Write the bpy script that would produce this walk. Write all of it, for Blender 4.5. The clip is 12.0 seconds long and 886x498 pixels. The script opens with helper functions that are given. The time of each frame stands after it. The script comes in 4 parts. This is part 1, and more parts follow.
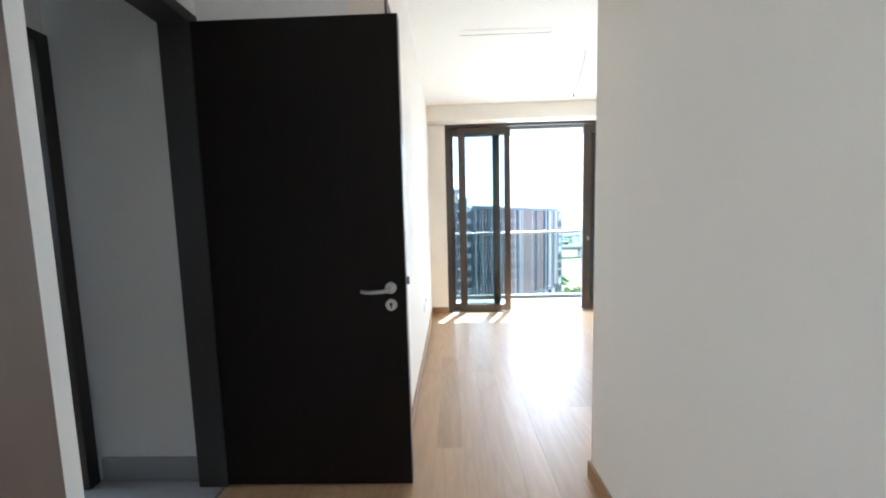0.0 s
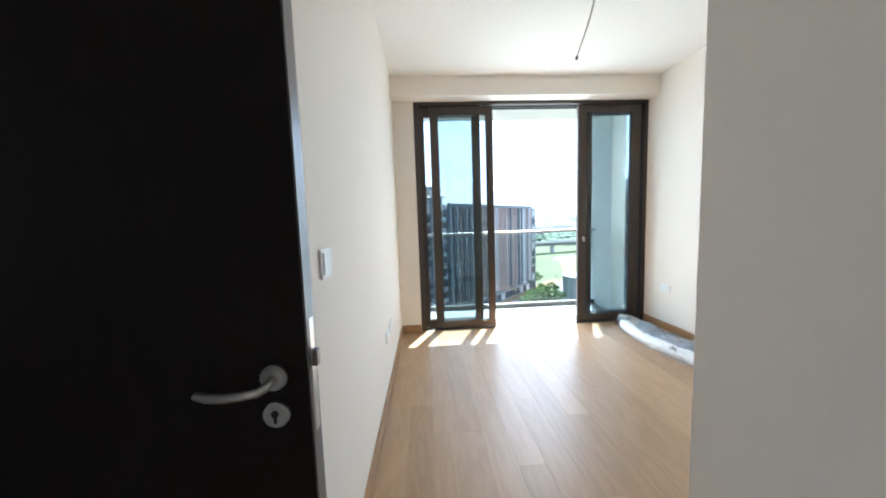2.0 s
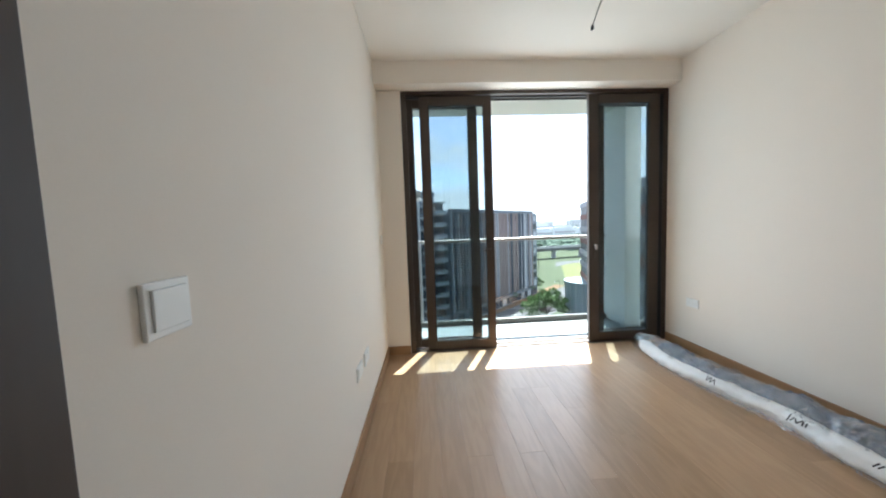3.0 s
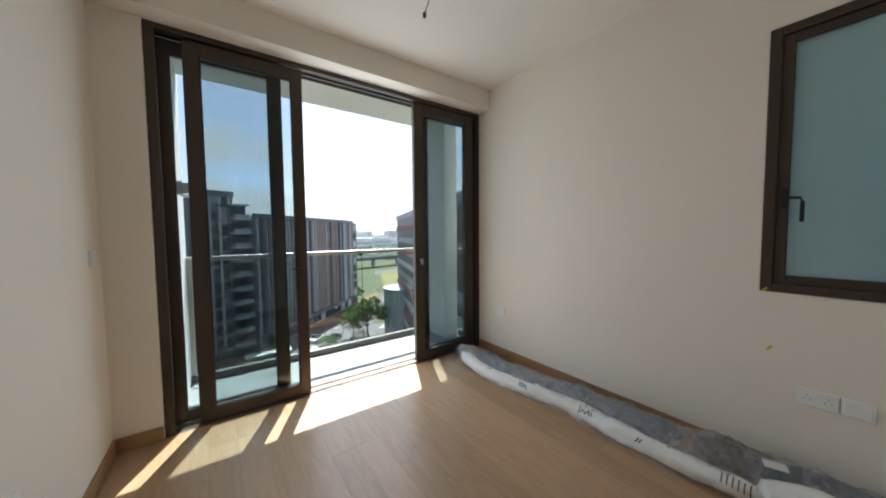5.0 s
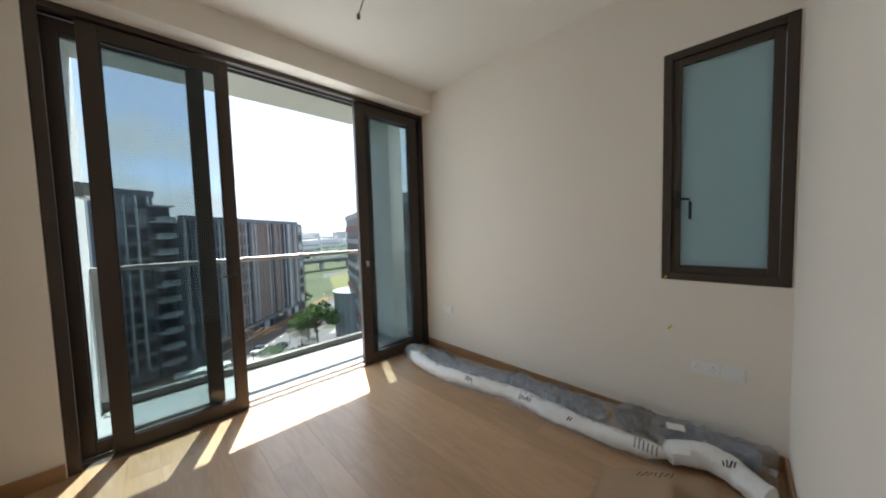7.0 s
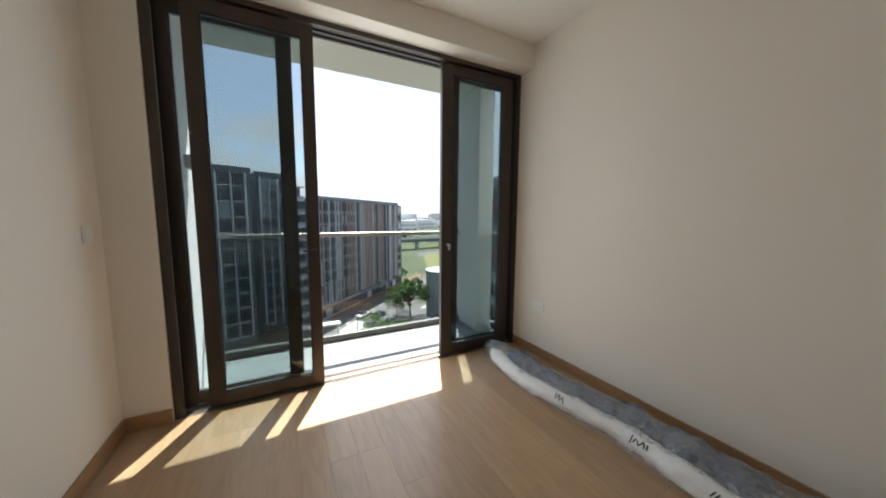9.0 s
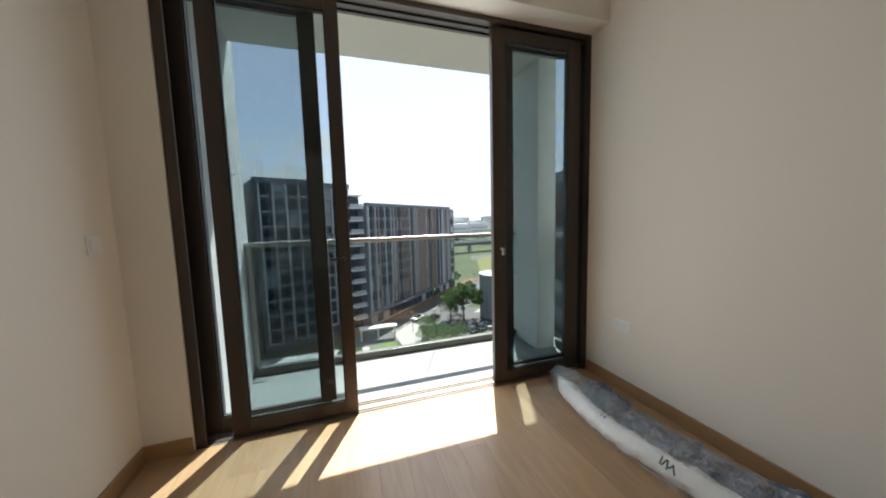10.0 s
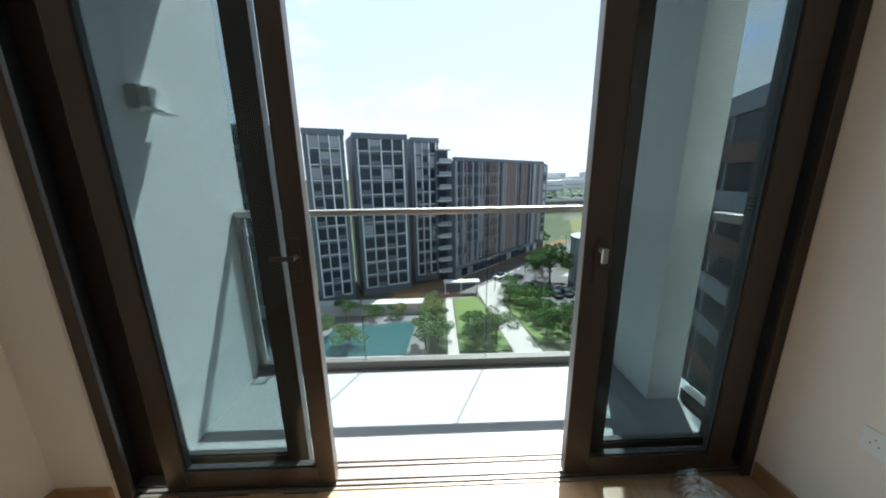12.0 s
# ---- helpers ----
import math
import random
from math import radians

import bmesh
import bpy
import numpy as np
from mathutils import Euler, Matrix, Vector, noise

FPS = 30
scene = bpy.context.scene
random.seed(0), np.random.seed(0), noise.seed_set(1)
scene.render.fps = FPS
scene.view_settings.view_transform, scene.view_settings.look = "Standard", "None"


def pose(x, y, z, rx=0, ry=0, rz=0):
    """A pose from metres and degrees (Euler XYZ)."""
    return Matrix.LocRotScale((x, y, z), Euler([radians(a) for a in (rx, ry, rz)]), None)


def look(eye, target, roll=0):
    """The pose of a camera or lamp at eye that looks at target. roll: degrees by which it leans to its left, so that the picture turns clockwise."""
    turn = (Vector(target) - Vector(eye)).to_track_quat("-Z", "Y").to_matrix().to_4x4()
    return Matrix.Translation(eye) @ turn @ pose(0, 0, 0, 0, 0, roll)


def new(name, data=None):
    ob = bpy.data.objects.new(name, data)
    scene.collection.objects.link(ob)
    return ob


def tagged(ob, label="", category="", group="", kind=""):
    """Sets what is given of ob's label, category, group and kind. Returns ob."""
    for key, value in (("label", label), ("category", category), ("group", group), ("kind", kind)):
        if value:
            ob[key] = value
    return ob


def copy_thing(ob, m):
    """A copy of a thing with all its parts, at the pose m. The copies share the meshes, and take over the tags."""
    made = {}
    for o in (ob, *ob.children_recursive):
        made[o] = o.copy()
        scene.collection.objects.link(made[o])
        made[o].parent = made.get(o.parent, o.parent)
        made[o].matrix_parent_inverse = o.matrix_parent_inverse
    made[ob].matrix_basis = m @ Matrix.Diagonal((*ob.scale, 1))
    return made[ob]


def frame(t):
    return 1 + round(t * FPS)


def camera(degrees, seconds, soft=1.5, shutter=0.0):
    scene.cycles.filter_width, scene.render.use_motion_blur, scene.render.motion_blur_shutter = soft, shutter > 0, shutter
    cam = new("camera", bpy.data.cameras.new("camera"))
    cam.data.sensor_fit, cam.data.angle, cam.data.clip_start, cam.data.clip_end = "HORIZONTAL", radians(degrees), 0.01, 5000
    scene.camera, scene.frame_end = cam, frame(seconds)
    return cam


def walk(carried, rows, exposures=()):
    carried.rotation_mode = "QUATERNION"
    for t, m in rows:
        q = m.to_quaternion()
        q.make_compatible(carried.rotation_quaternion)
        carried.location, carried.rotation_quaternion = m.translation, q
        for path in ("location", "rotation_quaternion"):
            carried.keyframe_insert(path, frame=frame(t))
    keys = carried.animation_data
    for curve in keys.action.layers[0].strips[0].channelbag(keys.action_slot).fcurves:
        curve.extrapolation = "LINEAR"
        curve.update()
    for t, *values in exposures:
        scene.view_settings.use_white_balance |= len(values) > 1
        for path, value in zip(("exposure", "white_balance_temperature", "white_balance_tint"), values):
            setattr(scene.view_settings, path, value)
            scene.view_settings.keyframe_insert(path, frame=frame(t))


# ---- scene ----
cam = camera(110.1, 12.0, soft=2.0)
PATH = [
    (0, (0.337, 0.33, 1.271), (0.291, 2.324, 1.112), -1.4),
    (0.5, (0.337, 0.481, 1.253), (0.317, 2.472, 1.059), -1.1),
    (1, (0.382, 0.668, 1.276), (0.349, 2.658, 1.083), -1.7),
    (1.5, (0.391, 0.864, 1.269), (0.368, 2.854, 1.073), -1.3),
    (2, (0.383, 1.106, 1.294), (0.492, 3.095, 1.117), -1.9),
    (2.5, (0.442, 1.332, 1.292), (0.536, 3.324, 1.145), -2.1),
    (4.5, (0.6, 2.035, 1.302), (1.284, 3.91, 1.169), -0.6),
    (5, (0.645, 2.059, 1.317), (1.804, 3.685, 1.211), -0.5),
    (5.5, (0.595, 2.008, 1.317), (1.974, 3.454, 1.219), -0.8),
    (6, (0.57, 2.0, 1.316), (2.032, 3.364, 1.283), -1.1),
    (6.5, (0.604, 1.987, 1.324), (2.053, 3.363, 1.248), -1.4),
    (8.5, (0.899, 2.112, 1.33), (1.95, 3.802, 1.136), 0.0),
    (9, (0.952, 2.285, 1.301), (1.87, 4.049, 1.087), 0.4),
    (9.5, (1.014, 2.516, 1.305), (1.78, 4.349, 1.077), -0.5),
    (10, (1.163, 2.683, 1.269), (1.768, 4.58, 1.08), -1.5),
    (10.5, (1.282, 2.896, 1.317), (1.782, 4.817, 1.073), 0.6),
    (11, (1.381, 3.162, 1.305), (1.763, 5.104, 1.019), 0.1),
    (11.5, (1.541, 3.391, 1.31), (1.787, 5.348, 0.98), -1.4),
    (12, (1.653, 3.618, 1.315), (1.7, 5.565, 0.86), -0.9),
]
walk(cam, [(t, look(eye, target, roll)) for t, eye, target, roll in PATH],
     exposures=[(0.0, 5.1, 5400, 5), (1.5, 4.72, 5400, 5), (2.5, 4.16, 5580, 6), (4.3, 3.13, 6050, 7), (5.5, 3.14, 6080, 8), (6.5, 3.16, 6080, 8),
                (8.5, 3.07, 6260, 9), (9.5, 2.95, 6300, 9), (10.5, 2.84, 6280, 8), (11.0, 2.80, 6200, 7), (12.0, 2.74, 5850, 4)])

# ---- world and light ----
CEIL = 2.83
GROUND = -26.0
SUN_AZ, SUN_EL = radians(24.5), radians(60.3)   # azimuth from +y towards +x

world = bpy.data.worlds.new("sky")
scene.world = world
world.use_nodes = True
wn, wl = world.node_tree.nodes, world.node_tree.links
wn.clear()
w_out = wn.new("ShaderNodeOutputWorld")
w_bg = wn.new("ShaderNodeBackground")
w_sky = wn.new("ShaderNodeTexSky")
w_sky.sky_type = 'NISHITA'
w_sky.sun_disc = False
w_sky.sun_elevation = SUN_EL
w_sky.sun_rotation = SUN_AZ
w_sky.dust_density = 0.3
w_sky.air_density = 0.65
w_co = wn.new("ShaderNodeTexCoord")
# broken cumulus, thicker towards the horizon
w_map = wn.new("ShaderNodeMapping")
w_map.inputs["Scale"].default_value = (1.0, 1.0, 1.9)
w_map.inputs["Location"].default_value = (0.35, 0.1, 0.2)
w_noise = wn.new("ShaderNodeTexNoise")
w_noise.inputs["Scale"].default_value = 3.4
w_noise.inputs["Detail"].default_value = 10.0
w_noise.inputs["Roughness"].default_value = 0.55
w_split = wn.new("ShaderNodeSeparateXYZ")
w_low = wn.new("ShaderNodeMapRange")
w_low.inputs["From Min"].default_value = 0.0
w_low.inputs["From Max"].default_value = 0.45
w_low.inputs["To Min"].default_value = 0.16
w_low.inputs["To Max"].default_value = -0.02
w_sum = wn.new("ShaderNodeMath")
w_sum.operation = 'ADD'
w_ramp = wn.new("ShaderNodeValToRGB")
w_ramp.color_ramp.elements[0].position = 0.53
w_ramp.color_ramp.elements[0].color = (0.60, 0.60, 0.60, 1)
w_ramp.color_ramp.elements[1].position = 0.64
w_mix = wn.new("ShaderNodeMix")
w_mix.data_type = 'RGBA'
w_mix.inputs["B"].default_value = (3.25, 3.33, 3.38, 1)
w_bg.inputs["Strength"].default_value = 0.05
wl.new(w_co.outputs["Generated"], w_map.inputs["Vector"])
wl.new(w_co.outputs["Generated"], w_split.inputs["Vector"])
wl.new(w_split.outputs["Z"], w_low.inputs["Value"])
wl.new(w_map.outputs["Vector"], w_noise.inputs["Vector"])
wl.new(w_noise.outputs["Fac"], w_sum.inputs[0])
wl.new(w_low.outputs["Result"], w_sum.inputs[1])
wl.new(w_sum.outputs[0], w_ramp.inputs["Fac"])
wl.new(w_ramp.outputs["Color"], w_mix.inputs["Factor"])
wl.new(w_sky.outputs["Color"], w_mix.inputs["A"])
wl.new(w_mix.outputs["Result"], w_bg.inputs["Color"])
wl.new(w_bg.outputs["Background"], w_out.inputs["Surface"])

sun_data = bpy.data.lights.new("sun", 'SUN')
sun_data.energy = 2.4
sun_data.angle = radians(0.55)
sun_data.color = (1.0, 0.95, 0.86)
sun = new("sun", sun_data)
sun_dir = Vector((math.sin(SUN_AZ) * math.cos(SUN_EL), math.cos(SUN_AZ) * math.cos(SUN_EL), math.sin(SUN_EL)))
sun.matrix_world = look(sun_dir * 60, (0, 0, 0))


def opening_fill(name, eye, target, width, height, watts, colour=(0.93, 0.97, 1.0)):
    """An area lamp added in one opening to brighten the rooms beyond the sky's own light."""
    d = bpy.data.lights.new(name, 'AREA')
    d.shape = 'RECTANGLE'
    d.size, d.size_y = width, height
    d.energy = watts
    d.color = colour
    new(name, d).matrix_world = look(eye, target)


opening_fill("fill_balcony_door", (1.66, 4.895, 1.31), (1.66, 2.0, 1.31), 2.70, 2.56, 3.7)
# these two sit in unseen openings, added to light foyer and far room
opening_fill("fill_open_room", (3.20, -1.775, 1.43), (0.0, -1.775, 1.43), 1.64, 2.60, 2.6)
opening_fill("fill_far_room", (-4.28, 2.52, 1.65), (0.0, 2.52, 1.65), 2.40, 1.48, 2.3)


# ---- materials ----
def nodes_of(name):
    m = bpy.data.materials.new(name)
    m.use_nodes = True
    n = m.node_tree.nodes
    return m, n, m.node_tree.links, n["Principled BSDF"]


def surface(name, colour, rough=0.6, metal=0.0, vary=0.06, scale=3.0, fine=60.0, bump=0.05, per_object=0.0, island=0.0, spec=0.5):
    """A plain real surface: base colour with broad and fine variation, gloss variation and fine relief."""
    m, n, l, p = nodes_of(name)
    co = n.new("ShaderNodeTexCoord")
    big = n.new("ShaderNodeTexNoise")
    big.inputs["Scale"].default_value = scale
    big.inputs["Detail"].default_value = 5
    small = n.new("ShaderNodeTexNoise")
    small.inputs["Scale"].default_value = fine
    small.inputs["Detail"].default_value = 4
    l.new(co.outputs["Object"], big.inputs["Vector"])
    l.new(co.outputs["Object"], small.inputs["Vector"])
    add = n.new("ShaderNodeMath")
    add.operation = 'ADD'
    l.new(big.outputs["Fac"], add.inputs[0])
    half = n.new("ShaderNodeMath")
    half.operation = 'MULTIPLY'
    half.inputs[1].default_value = 0.5
    l.new(small.outputs["Fac"], half.inputs[0])
    l.new(half.outputs[0], add.inputs[1])
    last = add.outputs[0]
    if per_object or island:
        src = n.new("ShaderNodeObjectInfo").outputs["Random"] if per_object else n.new("ShaderNodeNewGeometry").outputs["Random Per Island"]
        k = n.new("ShaderNodeMath")
        k.operation = 'MULTIPLY_ADD'
        k.inputs[1].default_value = per_object or island
        l.new(src, k.inputs[0])
        l.new(last, k.inputs[2])
        last = k.outputs[0]
    rng = n.new("ShaderNodeMapRange")
    rng.inputs["From Min"].default_value = 0.3
    rng.inputs["From Max"].default_value = 1.2 + (per_object or island)
    rng.inputs["To Min"].default_value = 1 - vary
    rng.inputs["To Max"].default_value = 1 + vary
    l.new(last, rng.inputs["Value"])
    mul = n.new("ShaderNodeMix")
    mul.data_type, mul.blend_type = 'RGBA', 'MULTIPLY'
    mul.inputs["Factor"].default_value = 1
    mul.inputs["A"].default_value = (*colour, 1)
    l.new(rng.outputs["Result"], mul.inputs["B"])
    l.new(mul.outputs["Result"], p.inputs["Base Color"])
    rr = n.new("ShaderNodeMapRange")
    rr.inputs["To Min"].default_value = max(0.03, rough - 0.08)
    rr.inputs["To Max"].default_value = min(1, rough + 0.08)
    l.new(big.outputs["Fac"], rr.inputs["Value"])
    l.new(rr.outputs["Result"], p.inputs["Roughness"])
    p.inputs["Metallic"].default_value = metal
    p.inputs["Specular IOR Level"].default_value = spec
    if bump:
        b = n.new("ShaderNodeBump")
        b.inputs["Strength"].default_value = bump
        b.inputs["Distance"].default_value = 0.004
        l.new(small.outputs["Fac"], b.inputs["Height"])
        l.new(b.outputs["Normal"], p.inputs["Normal"])
    return m


def oak(name, dark, light, rough=0.38, per_object=0.35, axis=1):
    """Brushed oak: long grain along one axis, cathedral figure, tone that differs from board to board."""
    m, n, l, p = nodes_of(name)
    co = n.new("ShaderNodeTexCoord")
    info = n.new("ShaderNodeObjectInfo")
    geo = n.new("ShaderNodeNewGeometry")
    off = n.new("ShaderNodeVectorMath")
    off.operation = 'SCALE'
    off.inputs[0].default_value = (7.3, 13.1, 3.7)
    l.new(info.outputs["Random"], off.inputs["Scale"])
    add = n.new("ShaderNodeVectorMath")
    add.operation = 'ADD'
    l.new(geo.outputs["Position"], add.inputs[0])
    l.new(off.outputs["Vector"], add.inputs[1])
    mp = n.new("ShaderNodeMapping")
    sc = [9.0, 9.0, 9.0]
    sc[axis] = 1.1
    mp.inputs["Scale"].default_value = sc
    l.new(add.outputs["Vector"], mp.inputs["Vector"])
    warp = n.new("ShaderNodeTexNoise")
    warp.inputs["Scale"].default_value = 1.3
    warp.inputs["Detail"].default_value = 3
    l.new(mp.outputs["Vector"], warp.inputs["Vector"])
    wave = n.new("ShaderNodeMath")
    wave.operation = 'MULTIPLY'
    wave.inputs[1].default_value = 34.0
    l.new(warp.outputs["Fac"], wave.inputs[0])
    sine = n.new("ShaderNodeMath")
    sine.operation = 'SINE'
    l.new(wave.outputs[0], sine.inputs[0])
    mp2 = n.new("ShaderNodeMapping")
    sc2 = [95.0, 95.0, 95.0]
    sc2[axis] = 3.5
    mp2.inputs["Scale"].default_value = sc2
    l.new(add.outputs["Vector"], mp2.inputs["Vector"])
    grain = n.new("ShaderNodeTexNoise")
    grain.inputs["Scale"].default_value = 1.0
    grain.inputs["Detail"].default_value = 5
    l.new(mp2.outputs["Vector"], grain.inputs["Vector"])
    s1 = n.new("ShaderNodeMath")
    s1.operation = 'MULTIPLY_ADD'
    s1.inputs[1].default_value = 0.075
    l.new(sine.outputs[0], s1.inputs[0])
    soft = n.new("ShaderNodeMath")
    soft.operation = 'MULTIPLY_ADD'
    soft.inputs[1].default_value = 0.15
    soft.inputs[2].default_value = 0.40
    l.new(grain.outputs["Fac"], soft.inputs[0])
    l.new(soft.outputs[0], s1.inputs[2])
    s2 = n.new("ShaderNodeMath")
    s2.operation = 'MULTIPLY_ADD'
    s2.inputs[1].default_value = per_object
    l.new(info.outputs["Random"], s2.inputs[0])
    l.new(s1.outputs[0], s2.inputs[2])
    ramp = n.new("ShaderNodeValToRGB")
    ramp.color_ramp.elements[0].position = 0.12
    ramp.color_ramp.elements[0].color = (*dark, 1)
    ramp.color_ramp.elements[1].position = 0.95 + per_object
    ramp.color_ramp.elements[1].color = (*light, 1)
    l.new(s2.outputs[0], ramp.inputs["Fac"])
    l.new(ramp.outputs["Color"], p.inputs["Base Color"])
    rr = n.new("ShaderNodeMapRange")
    rr.inputs["To Min"].default_value = rough - 0.02
    rr.inputs["To Max"].default_value = rough + 0.06
    l.new(grain.outputs["Fac"], rr.inputs["Value"])
    l.new(rr.outputs["Result"], p.inputs["Roughness"])
    p.inputs["Specular IOR Level"].default_value = 0.6
    b = n.new("ShaderNodeBump")
    b.inputs["Strength"].default_value = 0.03
    b.inputs["Distance"].default_value = 0.002
    l.new(grain.outputs["Fac"], b.inputs["Height"])
    l.new(b.outputs["Normal"], p.inputs["Normal"])
    return m


def pane_glass(name, tint, gloss=1.0, rough=0.0):
    """Thin flat glass: tinted see-through with a mirror reflection that grows at grazing angles."""
    m, n, l, p = nodes_of(name)
    n.remove(p)
    out = n["Material Output"]
    clear = n.new("ShaderNodeBsdfTransparent")
    clear.inputs["Color"].default_value = (*tint, 1)
    shine = n.new("ShaderNodeBsdfGlossy")
    shine.inputs["Roughness"].default_value = rough
    shine.inputs["Color"].default_value = (gloss, gloss, gloss, 1)
    edge = n.new("ShaderNodeLayerWeight")
    edge.inputs["Blend"].default_value = 0.5
    power = n.new("ShaderNodeMath")
    power.operation = 'POWER'
    power.inputs[1].default_value = 5.0
    l.new(edge.outputs["Facing"], power.inputs[0])
    scale = n.new("ShaderNodeMath")
    scale.operation = 'MULTIPLY_ADD'
    scale.inputs[1].default_value = 0.75
    scale.inputs[2].default_value = 0.022
    l.new(power.outputs[0], scale.inputs[0])
    mix = n.new("ShaderNodeMixShader")
    l.new(scale.outputs[0], mix.inputs["Fac"])
    l.new(clear.outputs["BSDF"], mix.inputs[1])
    l.new(shine.outputs["BSDF"], mix.inputs[2])
    l.new(mix.outputs["Shader"], out.inputs["Surface"])
    return m


def frosted_glass(name, tint):
    m, n, l, p = nodes_of(name)
    n.remove(p)
    out = n["Material Output"]
    tr = n.new("ShaderNodeBsdfTranslucent")
    tr.inputs["Color"].default_value = (*tint, 1)
    df = n.new("ShaderNodeBsdfDiffuse")
    df.inputs["Color"].default_value = (*tint, 1)
    gl = n.new("ShaderNodeBsdfGlossy")
    gl.inputs["Roughness"].default_value = 0.12
    co = n.new("ShaderNodeTexCoord")
    nz = n.new("ShaderNodeTexNoise")
    nz.inputs["Scale"].default_value = 2.0
    l.new(co.outputs["Object"], nz.inputs["Vector"])
    rg = n.new("ShaderNodeMapRange")
    rg.inputs["To Min"].default_value = 0.24
    rg.inputs["To Max"].default_value = 0.36
    l.new(nz.outputs["Fac"], rg.inputs["Value"])
    a = n.new("ShaderNodeMixShader")
    l.new(rg.outputs["Result"], a.inputs["Fac"])
    l.new(tr.outputs["BSDF"], a.inputs[1])
    l.new(df.outputs["BSDF"], a.inputs[2])
    fres = n.new("ShaderNodeFresnel")
    b = n.new("ShaderNodeMixShader")
    l.new(fres.outputs["Fac"], b.inputs["Fac"])
    l.new(a.outputs["Shader"], b.inputs[1])
    l.new(gl.outputs["BSDF"], b.inputs[2])
    l.new(b.outputs["Shader"], out.inputs["Surface"])
    return m


M_WALL = surface("cream_wall_paint", (0.84, 0.775, 0.695), 0.75, vary=0.025, scale=1.2, fine=180, bump=0.06, spec=0.3)
M_CEIL = surface("white_ceiling_paint", (0.87, 0.825, 0.765), 0.8, vary=0.02, scale=0.9, fine=150, bump=0.05, spec=0.25)
M_HALLWALL = surface("white_hall_paint", (0.80, 0.79, 0.77), 0.75, vary=0.02, scale=1.0, fine=180, bump=0.05, spec=0.3)
M_OAK = oak("oak_floor", (0.285, 0.170, 0.086), (0.525, 0.340, 0.196), 0.31, 0.36)
M_OAK_X = oak("oak_skirting_x", (0.27, 0.145, 0.065), (0.44, 0.26, 0.13), 0.45, 0.1, axis=0)
M_OAK_Y = oak("oak_skirting_y", (0.27, 0.145, 0.065), (0.44, 0.26, 0.13), 0.45, 0.1, axis=1)
M_GAP = surface("dark_joint", (0.17, 0.10, 0.055), 0.8)
M_WENGE = oak("dark_veneer", (0.006, 0.0042, 0.0038), (0.014, 0.0098, 0.0082), 0.6, 0.0, axis=2)
M_WENGE.node_tree.nodes["Principled BSDF"].inputs["Specular IOR Level"].default_value = 0.12
M_DOORFRAME = oak("dark_frame_veneer", (0.014, 0.0115, 0.0105), (0.034, 0.028, 0.025), 0.5, 0.0, axis=2)
M_BRONZE = surface("bronze_aluminium", (0.060, 0.044, 0.034), 0.42, metal=0.35, vary=0.08, scale=4, fine=250, bump=0.02)
M_GASKET = surface("black_gasket", (0.008, 0.008, 0.009), 0.6, vary=0.1)
M_STEEL = surface("brushed_steel", (0.42, 0.41, 0.395), 0.33, metal=1.0, vary=0.05, fine=300, bump=0.02)
M_GREYTILE = surface("grey_stone_tile", (0.33, 0.33, 0.335), 0.45, vary=0.08, scale=3, fine=40, bump=0.04, per_object=0.3)
M_WHITEPLASTIC = surface("white_plastic", (0.84, 0.84, 0.82), 0.35, vary=0.015, bump=0.0)
M_BALC = surface("balcony_tile", (0.275, 0.28, 0.28), 0.5, vary=0.05, scale=2, fine=60, bump=0.03, per_object=0.2)
M_BALCWALL = surface("white_exterior_paint", (0.77, 0.77, 0.765), 0.8, vary=0.03, scale=1.2, fine=120, bump=0.015)
M_GREYMETAL = surface("grey_painted_metal", (0.11, 0.105, 0.097), 0.4, metal=0.4, vary=0.06, bump=0.02)
M_RAIL = surface("satin_rail_metal", (0.40, 0.38, 0.36), 0.35, metal=0.8, vary=0.05, bump=0.02)
M_GLASS = pane_glass("tinted_door_glass", (0.71, 0.755, 0.765))
M_RAILGLASS = pane_glass("balustrade_glass", (0.89, 0.925, 0.92))
M_FROST = frosted_glass("frosted_window_glass", (0.50, 0.62, 0.64))


# ---- mesh helpers ----
def box(bm, x0, x1, y0, y1, z0, z1, bevel=0.0):
    vs = [bm.verts.new((x, y, z)) for x in (x0, x1) for y in (y0, y1) for z in (z0, z1)]
    fs = [bm.faces.new([vs[i] for i in f]) for f in ((0, 1, 3, 2), (4, 6, 7, 5), (0, 4, 5, 1), (2, 3, 7, 6), (0, 2, 6, 4), (1, 5, 7, 3))]
    if bevel:
        es = list({e for f in fs for e in f.edges})
        bmesh.ops.bevel(bm, geom=es, offset=bevel, segments=2, affect='EDGES', profile=0.5)
    return vs


def cyl(bm, p, q, r, seg=16, r2=None, caps=True):
    p, q = Vector(p), Vector(q)
    d = q - p
    m = Matrix.Translation((p + q) / 2) @ d.to_track_quat('Z', 'Y').to_matrix().to_4x4()
    bmesh.ops.create_cone(bm, cap_ends=caps, segments=seg, radius1=r, radius2=r if r2 is None else r2, depth=d.length, matrix=m)


def mesh_of(name, bm, material, smooth=False):
    bmesh.ops.recalc_face_normals(bm, faces=bm.faces)
    me = bpy.data.meshes.new(name)
    bm.to_mesh(me)
    bm.free()
    me.materials.append(material)
    if smooth:
        me.polygons.foreach_set("use_smooth", [True] * len(me.polygons))
        me.set_sharp_from_angle(angle=radians(40))
    return me


def part(name, bm, material, parent=None, label="", smooth=False):
    ob = new(name, mesh_of(name, bm, material, smooth))
    ob.parent = parent
    if label:
        tagged(ob, label)
    return ob


